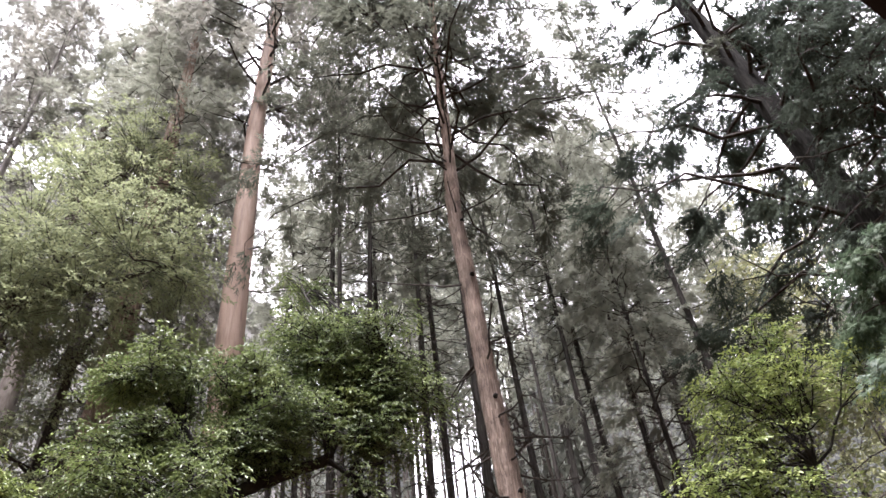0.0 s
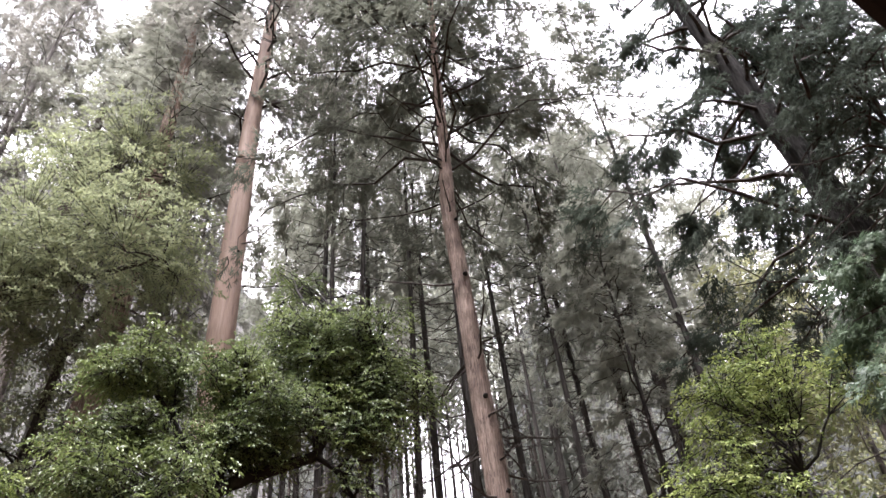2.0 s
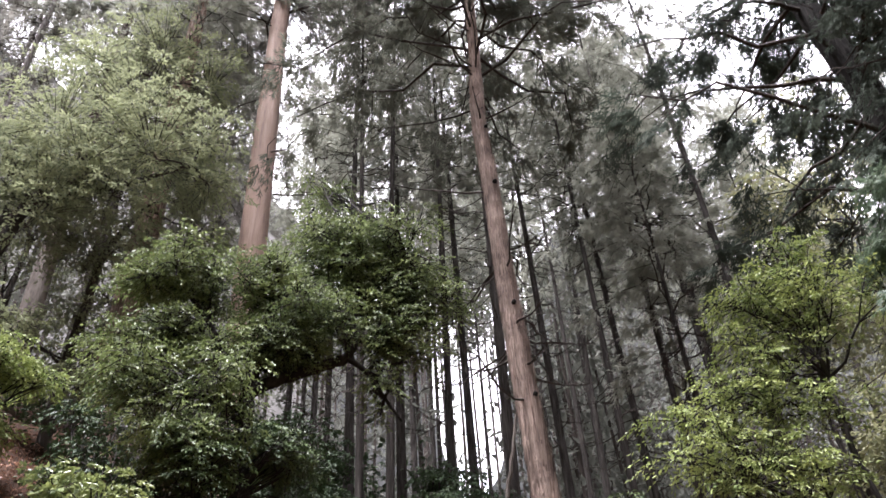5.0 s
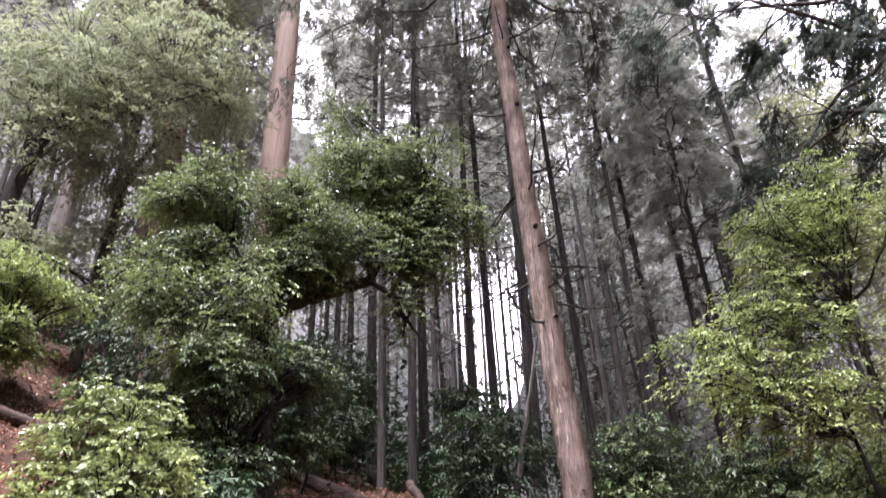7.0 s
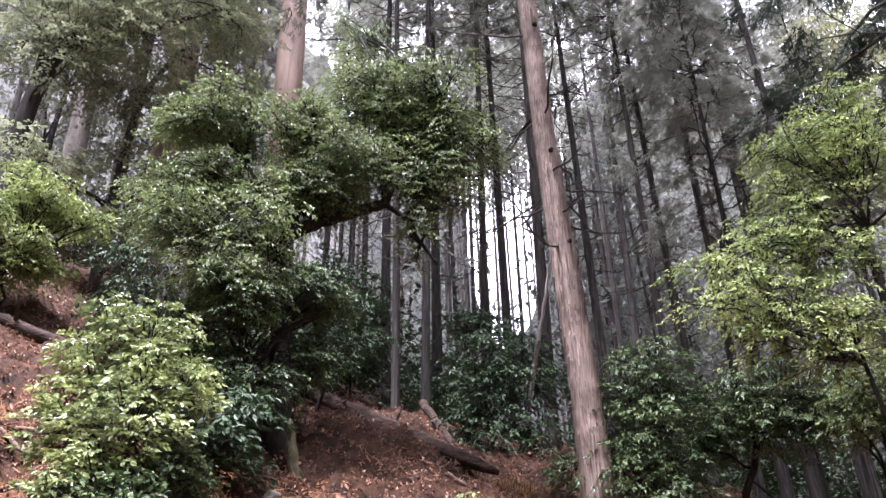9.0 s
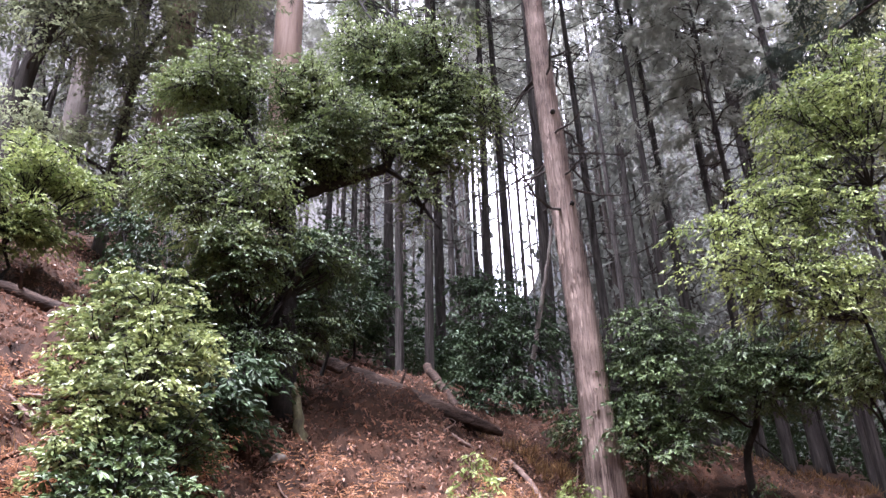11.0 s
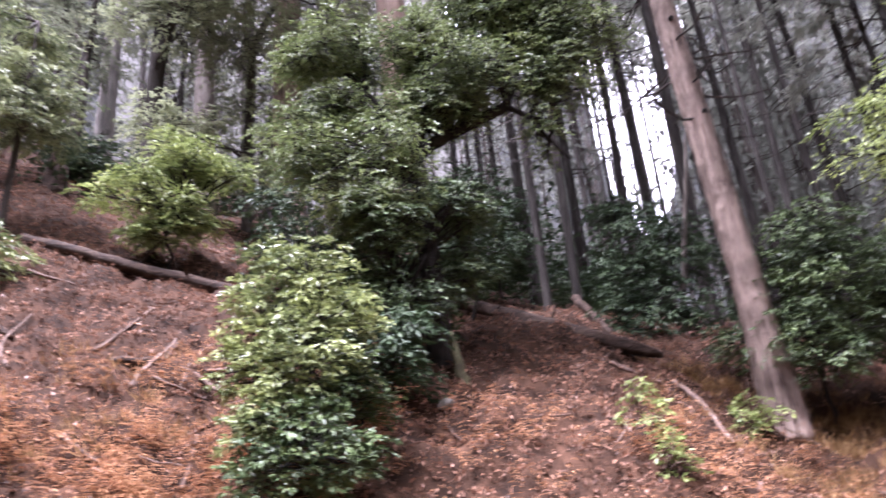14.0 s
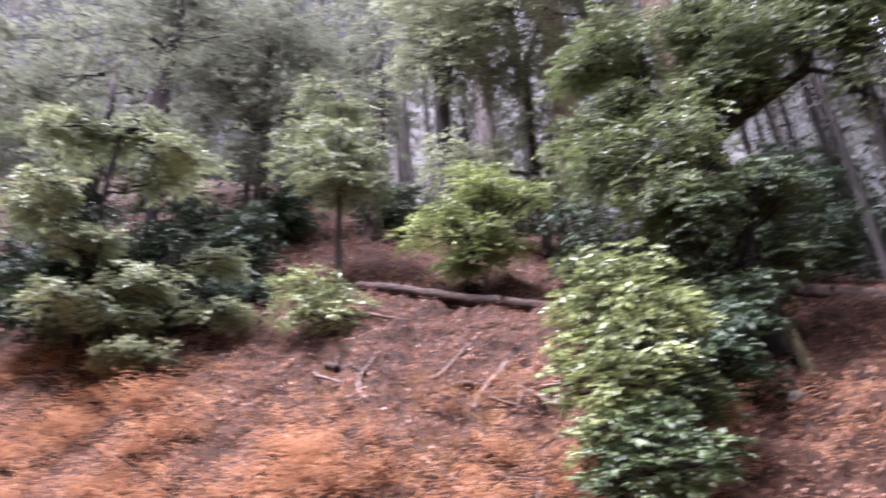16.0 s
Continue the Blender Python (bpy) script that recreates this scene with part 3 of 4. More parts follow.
for k, (x, y) in enumerate(((-1.8, 31), (0.6, 30), (-1.2, 36), (1.4, 34), (-2.8, 34), (2.2, 31))):
    copy_thing(distant[k % 2], pose(x, y, float(land(x, y)) - 0.15, 0, 0, RNG.uniform(0, 360)) @ Matrix.Diagonal((1.1, 1.1, 1.25, 1)))

# ---- far wood and undergrowth ----
RNG = np.random.default_rng(31)
wood, fol = Build(), Build()
for k in range(225):
    a, d = (RNG.uniform(-50, 95), RNG.uniform(28, 62)) if k < 185 else (RNG.uniform(-24, -6), RNG.uniform(38, 60))
    x, y = -d * np.sin(radians(a)), d * np.cos(radians(a))
    if abs(a - 1.7) < 3.4:
        continue
    z, hi = float(land(x, y)), RNG.uniform(12, 19)
    wood.tube([(x, y, z - 0.2), (x + RNG.normal(0, 0.2), y, z + hi)], [RNG.uniform(0.1, 0.2), 0.04], 6)
    n = 420
    tuft = np.stack([RNG.normal(0, 1.3, 26), RNG.normal(0, 1.3, 26), hi * RNG.uniform(0.04, 1.0, 26)], 1)
    b = np.array([x, y, z]) + tuft[RNG.integers(0, 26, n)] + RNG.normal(0, 0.45, (n, 3))
    sz = RNG.uniform(0.26, 0.6, n)
    fol.blades(b, RNG.normal(0, 1, (n, 3)) + np.array([0, 0, -0.4]), np.array([0, 0, 1.0]) + RNG.normal(0, 0.6, (n, 3)), sz, sz * 0.42, 0.1)
for a, d in zip(np.linspace(-1.8, 5.4, 13), RNG.uniform(44, 60, 13)):
    x, y = -d * np.sin(radians(a)), d * np.cos(radians(a))
    z, hi = float(land(x, y)), d * np.tan(radians(46))
    wood.tube([(x, y, z - 0.2), (x + RNG.normal(0, 0.2), y, hi)], [RNG.uniform(0.1, 0.16), 0.04], 6)
    n, lo = 700, d * np.tan(radians(RNG.uniform(32.5, 36)))
    tuft = np.stack([RNG.normal(0, 1.4, 30), RNG.normal(0, 1.4, 30), RNG.uniform(lo, hi, 30)], 1)
    b = np.array([x, y, 0]) + tuft[RNG.integers(0, 30, n)] + RNG.normal(0, 0.42, (n, 3))
    sz = RNG.uniform(0.3, 0.65, n)
    fol.blades(b, RNG.normal(0, 1, (n, 3)) + np.array([0, 0, -0.4]), np.array([0, 0, 1.0]) + RNG.normal(0, 0.6, (n, 3)), sz, sz * 0.42, 0.1)
for a, d in zip(RNG.uniform(-27, -2.5, 34), RNG.uniform(40, 62, 34)):
    x, y = -d * np.sin(radians(a)), d * np.cos(radians(a))
    z, hi = float(land(x, y)), d * np.tan(radians(RNG.uniform(37, 42)))
    wood.tube([(x, y, z - 0.2), (x + RNG.normal(0, 0.2), y, hi)], [RNG.uniform(0.1, 0.16), 0.04], 6)
    n = 420
    tuft = np.stack([RNG.normal(0, 1.2, 24), RNG.normal(0, 1.2, 24), z + (hi - z) * RNG.uniform(0.1, 1.0, 24)], 1)
    b = np.array([x, y, 0]) + tuft[RNG.integers(0, 24, n)] + RNG.normal(0, 0.4, (n, 3))
    sz = RNG.uniform(0.28, 0.6, n)
    fol.blades(b, RNG.normal(0, 1, (n, 3)) + np.array([0, 0, -0.4]), np.array([0, 0, 1.0]) + RNG.normal(0, 0.6, (n, 3)), sz, sz * 0.42, 0.1)
far = new("far_wood")
tagged(far, label="wood on the hill behind, leaves greyed for haze", category="wood", kind="stuff")
tagged(part("timber", wood, M_BARK_DARK, far), kind="stuff")
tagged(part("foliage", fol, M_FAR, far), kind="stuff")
edge = Build()
az = np.radians(np.linspace(-180, 180, 721))
crest = 36 + sum(w * np.sin(az * f + p) for w, f, p in ((1.5, 7, 1.0), (1.0, 23, 0.4), (0.6, 61, 2.0), (0.3, 133, 0.7)))
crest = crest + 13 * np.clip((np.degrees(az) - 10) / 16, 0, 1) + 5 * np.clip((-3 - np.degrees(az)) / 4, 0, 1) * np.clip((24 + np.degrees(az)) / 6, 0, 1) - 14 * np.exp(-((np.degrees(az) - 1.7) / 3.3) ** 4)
# Behind the viewer the unseen ring comes nearer and rises to block sky light.
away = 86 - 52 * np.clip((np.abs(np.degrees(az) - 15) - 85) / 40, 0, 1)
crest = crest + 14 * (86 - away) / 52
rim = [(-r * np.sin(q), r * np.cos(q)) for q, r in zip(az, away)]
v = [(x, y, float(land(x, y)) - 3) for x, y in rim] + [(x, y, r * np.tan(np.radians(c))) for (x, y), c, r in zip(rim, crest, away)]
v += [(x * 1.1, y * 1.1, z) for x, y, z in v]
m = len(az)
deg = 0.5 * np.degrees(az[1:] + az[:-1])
# An opaque pale sheet plays the brighter mist on the left.
mist_sheet = Build()
for sheet, which in ((edge, np.nonzero((deg < 15) | (deg > 43))[0]), (mist_sheet, np.nonzero((deg > 15) & (deg < 43))[0])):
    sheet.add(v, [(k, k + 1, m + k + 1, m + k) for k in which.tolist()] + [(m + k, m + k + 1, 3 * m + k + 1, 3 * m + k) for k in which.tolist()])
tagged(part("backdrop", mist_sheet, M_MIST_SHEET), label="opaque sheet coloured pale to stand in for mist upslope", category="backdrop", kind="structure")
tagged(part("backdrop", edge, M_DISTANCE), label="ridge sheet coloured grey for mist, its unseen rear blocks sky light", category="backdrop", kind="structure")
low = Build()
for _ in range(360):
    a, d = RNG.uniform(-40, 85), RNG.uniform(12.5, 32)
    if d < (22 if a < 5 else 12.5):
        continue
    x, y = -d * np.sin(radians(a)), d * np.cos(radians(a))
    r = RNG.uniform(0.3, 0.9)
    n = int(180 * r)
    b = np.array([x, y, float(land(x, y)) + 0.5 * r]) + RNG.normal(0, 0.5, (n, 3)) * np.array([r, r, 0.8 * r])
    sz = RNG.uniform(0.08, 0.16, n)
    low.blades(b, RNG.normal(0, 1, (n, 3)) * np.array([1, 1, 0.5]), np.array([0, 0, 1.0]) + RNG.normal(0, 0.4, (n, 3)), sz, sz * 0.45)
# The last 45 clumps are dark fill for the gloom behind the oak.
for k in range(195):
    a, d = (RNG.uniform(-45, -4), RNG.uniform(21, 36)) if k < 150 else (RNG.uniform(5.2, 17), RNG.uniform(18, 34))
    x, y = -d * np.sin(radians(a)), d * np.cos(radians(a))
    r = RNG.uniform(0.8, 1.9)
    n = int(110 * r)
    b = np.array([x, y, float(land(x, y)) + 0.7 * r]) + RNG.normal(0, 0.5, (n, 3)) * np.array([r, r, r])
    sz = RNG.uniform(0.14, 0.3, n)
    low.blades(b, RNG.normal(0, 1, (n, 3)) * np.array([1, 1, 0.5]), np.array([0, 0, 1.0]) + RNG.normal(0, 0.4, (n, 3)), sz, sz * 0.45)
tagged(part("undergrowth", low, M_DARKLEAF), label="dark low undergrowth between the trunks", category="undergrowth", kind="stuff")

# ---- broadleaf trees up the slope, haze put into their leaf colours ----
RNG = np.random.default_rng(41)
conifer("cedar_tree", -6.9, 12.3, "massive red-brown cedar trunk behind the leaves", 24, 0.34, 0.45, M_BARK_RED, 14000, 0.22, 3.0, 10, sides=20, rings=40, group="", rough=0.02)
conifer("cedar_tree", -10.0, 13.9, "pale peeling cedar trunk on the upper slope", 19, 0.27, 0.5, M_BARK_PALE, 9000, 0.22, 2.6, 10, sides=16, rings=30, group="", rough=0.03)
shrub("oak_tree", (-8.34, 10.05), [[(0.55, -0.27, 5.98, 1.35), (1.61, 0.48, 6.97, 1.53), (1.26, 1.44, 10.28, 1.64), (3.06, 0.72, 6.25, 0.85), (2.31, 0.32, 5.47, 1.41), (0.97, -0.58, 4.21, 0.67), (0.26, 0.76, 9.16, 1), (3.1, 1.3, 5.5, 0.72), (1.78, -0.01, 4.06, 1), (1.33, -0.31, 4.7, 1.02), (2.52, 1.57, 9.06, 0.84), (1.03, -0.54, 3.31, 0.64)]], "leaning evergreen oak, its green dome paled for haze", "tree", M_HAZY, M_BARK_DARK, 0.085, 230, (), 0.12, 0.6, 0.3, tw=0.36, wood=[([(0, 0, -0.2), (0.0, 0, 2.8), (0.2, 0.1, 4.2), (1.2, 0.4, 5.2)], 0.17, 0.09), ([(0.2, 0.1, 4.2), (0.9, 0.7, 6.5), (1.3, 1.2, 9.2)], 0.1, 0.05), ([(0.2, 0.1, 4.2), (1.9, 0.3, 4.7), (2.9, 0.8, 5.6)], 0.08, 0.04)])
shrub("oak_tree", (-7.27, 11.45), [[(1.25, 0.63, 6.19, 0.76), (0.59, 0.28, 4.74, 0.73), (0.09, -0.61, 3.8, 0.91), (1.61, 1.36, 5.47, 0.63), (0.78, -0.69, 0.82, 0.6), (0.23, -0.44, 2.44, 0.54), (-0.17, -1.32, 1.54, 0.62), (-0.33, -2.08, 1.37, 0.59)]], "thin evergreen tree, green leaves greyed for haze", "tree", M_HAZY, M_BARK_DARK, 0.085, 300, (), 0.08, 0.6, 0.3, tw=0.34, wood=[([(0, 0, -0.2), (0.0, 0.0, 1.6), (0.05, 0.05, 4.2), (0.5, 0.3, 5.6)], 0.12, 0.05)])
shrub("small_tree", (-8.07, 7.04), [[(0.13, -0, 2.39, 0.49), (0.02, -0.44, 1.82, 0.47), (0.42, 0.3, 1.99, 0.39), (0.29, -0.13, 1.46, 0.55), (0.58, 0.32, 1.39, 0.25), (0.02, 0.32, 3.15, 0.42), (-0.28, -0.32, 2.63, 0.36), (-0.43, 0.12, 3.72, 0.39)]], "slender evergreen sapling with tiered pale foliage", "tree", M_TIER, M_BARK_DARK, 0.075, 520, (), 0.05, 0.2, 0.3, tw=0.3, wood=[([(0, 0, -0.1), (0.1, 0, 1.5), (0.05, 0.1, 3.4)], 0.05, 0.02)])

shrub("small_tree", (-8.73, 10.42), [[(0.21, -0.48, 4.32, 0.72), (0.82, 0.01, 3.98, 0.65), (0.31, -0, 5.33, 0.88), (-0.15, -0.79, 3.6, 0.46), (0.96, 0.48, 4.8, 0.61), (-0.27, -0.23, 5.86, 0.77)]], "slim dark-stemmed tree, its leafy head paled for haze", "tree", M_HAZY, M_BARK_DARK, 0.085, 300, (), 0.06, 0.55, 0.3, tw=0.34, wood=[([(0, 0, -0.2), (0.05, 0, 2.0), (0, 0.1, 4.5)], 0.15, 0.07)])
shrub("small_tree", (-10.72, 7.57), [[(0.33, 0.44, 5.17, 0.73), (0.69, 0.88, 4.37, 0.59), (1.14, 0.79, 2.98, 0.49), (0.09, 0.12, 4.38, 0.71), (-0.07, -0.46, 3.29, 0.79), (0.45, -0.06, 2.73, 0.65), (-0.36, -0.9, 3.71, 0.8), (-0.23, -1.07, 2.27, 0.54), (0.5, -0.5, 1.5, 0.61)]], "dense evergreen tree, hanging green boughs greyed for haze", "tree", M_HAZE_GREEN, M_BARK_DARK, 0.085, 300, (), 0.06, 0.7, 0.5, tw=0.34, wood=[([(0, 0, -0.2), (0.1, 0, 2.5), (0.1, 0.1, 5.0)], 0.14, 0.06)])
# The 11 m tree is made tall to shade the bank; its crown stays unseen.
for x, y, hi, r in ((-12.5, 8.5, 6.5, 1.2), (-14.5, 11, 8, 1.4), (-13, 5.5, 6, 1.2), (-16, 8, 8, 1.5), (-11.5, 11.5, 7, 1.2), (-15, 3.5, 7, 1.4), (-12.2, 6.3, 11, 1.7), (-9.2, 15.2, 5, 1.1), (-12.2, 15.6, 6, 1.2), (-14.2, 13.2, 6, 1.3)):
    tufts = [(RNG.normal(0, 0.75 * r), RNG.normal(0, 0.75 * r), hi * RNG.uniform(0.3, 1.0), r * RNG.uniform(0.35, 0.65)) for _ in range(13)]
    shrub("hillside_tree", (x, y), [tufts], "evergreen hillside tree, its green greyed for haze", "tree", M_HAZE_GREEN, M_BARK_DARK, 0.13, 75, ((0, 0, hi * 0.45), (0.2, 0.1, hi * 0.75)), 0.09, 0.5, 0.3, "hillside trees", 0.5)

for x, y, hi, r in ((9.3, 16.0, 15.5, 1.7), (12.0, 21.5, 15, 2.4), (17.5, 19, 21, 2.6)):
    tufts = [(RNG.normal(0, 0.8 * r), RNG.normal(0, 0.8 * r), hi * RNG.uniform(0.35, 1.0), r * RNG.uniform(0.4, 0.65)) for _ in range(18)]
    shrub("hillside_tree", (x, y), [tufts], "yellow-green tree behind, paled for haze", "tree", M_MIST, M_BARK_DARK, 0.19, 42, ((0, 0, hi * 0.45), (0.2, 0.1, hi * 0.75)), 0.14, 0.6, 0.3, "hillside trees", 0.6)

# ---- shrubs on the bank ----
RNG = np.random.default_rng(51)
OAK = [(-0.88, -0.15, 3.9, 0.9, 0.45, 19), (-0.98, -0.35, 2.96, 0.85, 0.4, 17), (-0.6, -0.5, 2.25, 0.95, 0.26, 14), (-0.3, -0.75, 1.6, 0.8, 0.16, 7), (1.02, 0.85, 4.86, 1.15, 0.55, 32), (1.66, 0.85, 4.1, 0.6, 0.7, 17), (0.0, 0.4, 4.05, 0.9, 0.6, 20), (0.1, 0.15, 2.95, 0.8, 0.3, 12), (0.45, 0.3, 3.4, 0.75, 0.35, 15), (0.8, 0.7, 4.0, 1.0, 0.5, 20), (1.5, 0.72, 3.35, 0.5, 0.35, 8)]
WISP = lobe(0.49, 1.35, 6.6, 0.75, 0.6, 7, 0.16) + lobe(1.32, 0.6, 2.6, 0.25, 0.42, 8, 0.12) + lobe(0.6, 1.1, 5.7, 0.9, 0.35, 8, 0.18)
shrub("oak_tree", (-2.52, 7.35), [lobe(*q) for q in OAK] + [WISP], "spreading evergreen oak with an arching dark limb", "tree", M_OAK, M_WET, 0.048, 980, (), 0.05, 0.8, 0.5, tw=0.3, long=1.35, wood=[([(0, 0, -0.2), (0.06, -0.05, 0.56), (-0.01, 0, 1.43), (-0.05, 0.06, 2.1), (-0.06, 0.1, 2.5), (0.1, 0.4, 4.0)], 0.14, 0.06), ([(-0.06, 0.1, 2.45), (0.21, 0.25, 2.68), (0.54, 0.45, 2.9), (0.92, 0.55, 3.06), (0.99, 0.6, 3.33), (0.96, 0.65, 3.87), (1.0, 0.75, 4.5)], 0.075, 0.045), ([(0.92, 0.55, 3.06), (1.15, 0.55, 2.85), (1.34, 0.6, 2.52), (1.52, 0.65, 2.24)], 0.035, 0.012), ([(-0.1, 0.1, 2.5), (-0.6, 0, 3.4), (-1.0, -0.1, 4.0)], 0.05, 0.02), ([(0.96, 0.65, 3.87), (1.3, 0.85, 4.4), (1.6, 0.9, 4.8)], 0.04, 0.015)])
shrub("evergreen_shrub", (-2.85, 6.95), [lobe(*q) for q in ((0.1, -0.1, 1.4, 0.75, 0.28, 9), (0.75, 0.5, 1.75, 0.5, 0.3, 7), (-0.35, 0.0, 1.0, 0.5, 0.3, 6), (0.5, 0.6, 1.1, 0.5, 0.3, 6), (0.15, -0.2, 0.65, 0.5, 0.3, 6))], "dark green evergreen shrub growing under the oak", "shrub", M_GLOSS, M_WET, 0.05, 850, (), 0.03, 0.5, 0.45, tw=0.25)
shrub("shrub", (-2.53, 6.39), [[(-0.04, -0.02, 0.73, 0.3), (-0.21, -0.2, 0.54, 0.27), (-0.32, -0.35, 0.31, 0.24), (-0.07, -0.14, 0.31, 0.27), (-0.07, -0.03, 0.43, 0.2)]], "low dark green shrub beside a stump", "shrub", M_DARKLEAF, M_WET, 0.082, 626, (), 0.02)
shrub("camellia_bush", (-2.69, 4.99), [[(-0.55, 0.49, 2.11, 0.24), (-0.22, 0.45, 1.91, 0.32), (-0.45, 0.2, 1.56, 0.31), (-0.09, 0.29, 1.47, 0.35), (0.15, 0.41, 1.49, 0.22), (-0.41, -0.01, 1.15, 0.29), (-0.04, 0.09, 1.07, 0.37), (-0.15, -0.08, 0.79, 0.32), (-0.22, -0.36, 0.56, 0.19)]], "rounded camellia bush with pale glossy leaves", "shrub", M_BUSH, M_WET, 0.052, 1700, (), 0.03, 0.95, 0.06, tw=0.1, long=0.7, wide=0.52)
shrub("shrub", (-2.56, 4.94), [[(0.1, 0.38, 1.09, 0.21), (-0.01, 0.22, 0.86, 0.24), (-0.01, -0.23, 0.51, 0.34), (0.18, -0.02, 0.47, 0.23), (-0.16, -0.44, 0.35, 0.24), (0.14, 0.51, 0.92, 0.15)]], "dark green evergreen shrub at the foot of the camellia", "shrub", M_GLOSS, M_WET, 0.052, 1500, (), 0.02, 0.9, 0.1, tw=0.1, long=0.8, wide=0.5)
shrub("shrub", (-5.85, 7.57), [lobe(*q, 0.24) for q in ((0.0, 0.1, 1.5, 0.65, 0.22, 8), (-0.5, -0.3, 1.2, 0.5, 0.14, 6), (0.1, 0.15, 0.85, 0.68, 0.28, 10), (0.5, 0.45, 1.5, 0.35, 0.14, 3), (-0.04, 0.08, 1.85, 0.35, 0.14, 3), (-0.25, -0.2, 0.55, 0.5, 0.16, 5))], "bright green shrub at the log on the slope", "shrub", M_YELLOW, M_WET, 0.062, 700, (), 0.025, 0.5, 0.3, tw=0.3, long=1.4)
shrub("broadleaf_tree", (3.15, 7.4), [[(0.32, 0.08, 6.01, 0.41), (-0.2, 0.09, 5.73, 0.37), (0.26, 0.11, 5.3, 0.4), (-0.46, 0.08, 5.11, 0.32), (-0.15, 0.07, 4.79, 0.44), (-0.79, 0.09, 4.56, 0.37), (-0.41, 0.06, 4.36, 0.43), (0.01, -0, 4.27, 0.37), (-1.28, 0.02, 4.33, 0.33), (-0.99, -0.06, 4, 0.35), (-1.46, -0.14, 3.83, 0.25), (-0.64, -0.07, 3.77, 0.41), (-0.24, -0.11, 3.58, 0.35), (-0.95, -0.07, 3.51, 0.4), (-0.52, -0.11, 3.27, 0.34), (0.15, -0.09, 6.15, 0.24), (0.38, -0.2, 5.56, 0.39), (-0.25, 0.08, 5.69, 0.33), (1.05, -0.22, 5.46, 0.4)]], "yellow-green broadleaf tree with thin arching twigs", "tree", M_YELLOW, M_WET, 0.05, 760, ((-0.2, 0.0, 3.2), (0.2, 0, 4.6)), 0.035, 0.4, 0.3, tw=0.5, long=1.7)
# Its lower right-hand tufts stand in for the black shade under the oak.
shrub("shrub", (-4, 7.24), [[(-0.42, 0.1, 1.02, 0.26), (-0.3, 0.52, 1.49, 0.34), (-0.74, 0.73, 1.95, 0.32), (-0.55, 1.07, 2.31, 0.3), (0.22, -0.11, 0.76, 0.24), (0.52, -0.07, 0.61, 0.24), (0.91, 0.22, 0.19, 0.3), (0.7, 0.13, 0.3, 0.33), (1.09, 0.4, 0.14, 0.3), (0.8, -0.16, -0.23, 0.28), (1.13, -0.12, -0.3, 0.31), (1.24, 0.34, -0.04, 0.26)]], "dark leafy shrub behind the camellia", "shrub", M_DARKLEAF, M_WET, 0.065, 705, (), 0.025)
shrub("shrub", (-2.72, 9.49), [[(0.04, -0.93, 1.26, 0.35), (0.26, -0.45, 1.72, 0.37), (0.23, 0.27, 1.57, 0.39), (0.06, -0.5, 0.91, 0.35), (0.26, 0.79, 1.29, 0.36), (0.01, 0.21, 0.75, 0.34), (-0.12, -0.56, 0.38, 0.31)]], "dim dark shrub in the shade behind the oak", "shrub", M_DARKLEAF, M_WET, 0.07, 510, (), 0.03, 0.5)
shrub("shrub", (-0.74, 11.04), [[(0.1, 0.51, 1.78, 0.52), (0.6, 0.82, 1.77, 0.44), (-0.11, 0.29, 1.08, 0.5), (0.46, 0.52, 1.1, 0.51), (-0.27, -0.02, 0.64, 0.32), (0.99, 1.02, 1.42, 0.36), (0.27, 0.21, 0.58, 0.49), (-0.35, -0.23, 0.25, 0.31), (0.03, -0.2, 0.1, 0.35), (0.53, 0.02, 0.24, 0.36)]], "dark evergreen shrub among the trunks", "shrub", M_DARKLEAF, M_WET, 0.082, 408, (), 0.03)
# Added dark masses that imitate the shadow between oak and trunks.
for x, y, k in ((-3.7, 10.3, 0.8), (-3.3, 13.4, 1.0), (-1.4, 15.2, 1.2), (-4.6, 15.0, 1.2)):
    shrub("shrub", (x, y), [lobe(0, 0, 0.9 * k, 1.2 * k, 0.6 * k, 9, 0.5) + lobe(0.2, 0, 1.9 * k, 0.8 * k, 0.5 * k, 6, 0.4)], "dark undergrowth added to deepen the shade behind the oak", "shrub", M_DARKLEAF, M_WET, 0.09, 260, (), 0.03, 0.6, 0.4)
shrub("shrub", (1.06, 9.5), [[(0.32, 0.06, 2.33, 0.43), (0.07, 0.09, 2, 0.42), (0.53, 0.13, 1.97, 0.36), (0.12, -0.01, 1.54, 0.55), (-0.14, -0.09, 1.13, 0.41), (0.37, 0.05, 1.06, 0.41), (-0.7, 0.35, 1.23, 0.35), (-0.37, -0.17, 0.83, 0.3), (0.07, -0.21, 0.72, 0.36), (0.47, -0.07, 0.79, 0.27)]], "glossy dark green shrub behind the cypress", "shrub", M_GLOSS, M_WET, 0.061, 901, (), 0.03, 0.5)
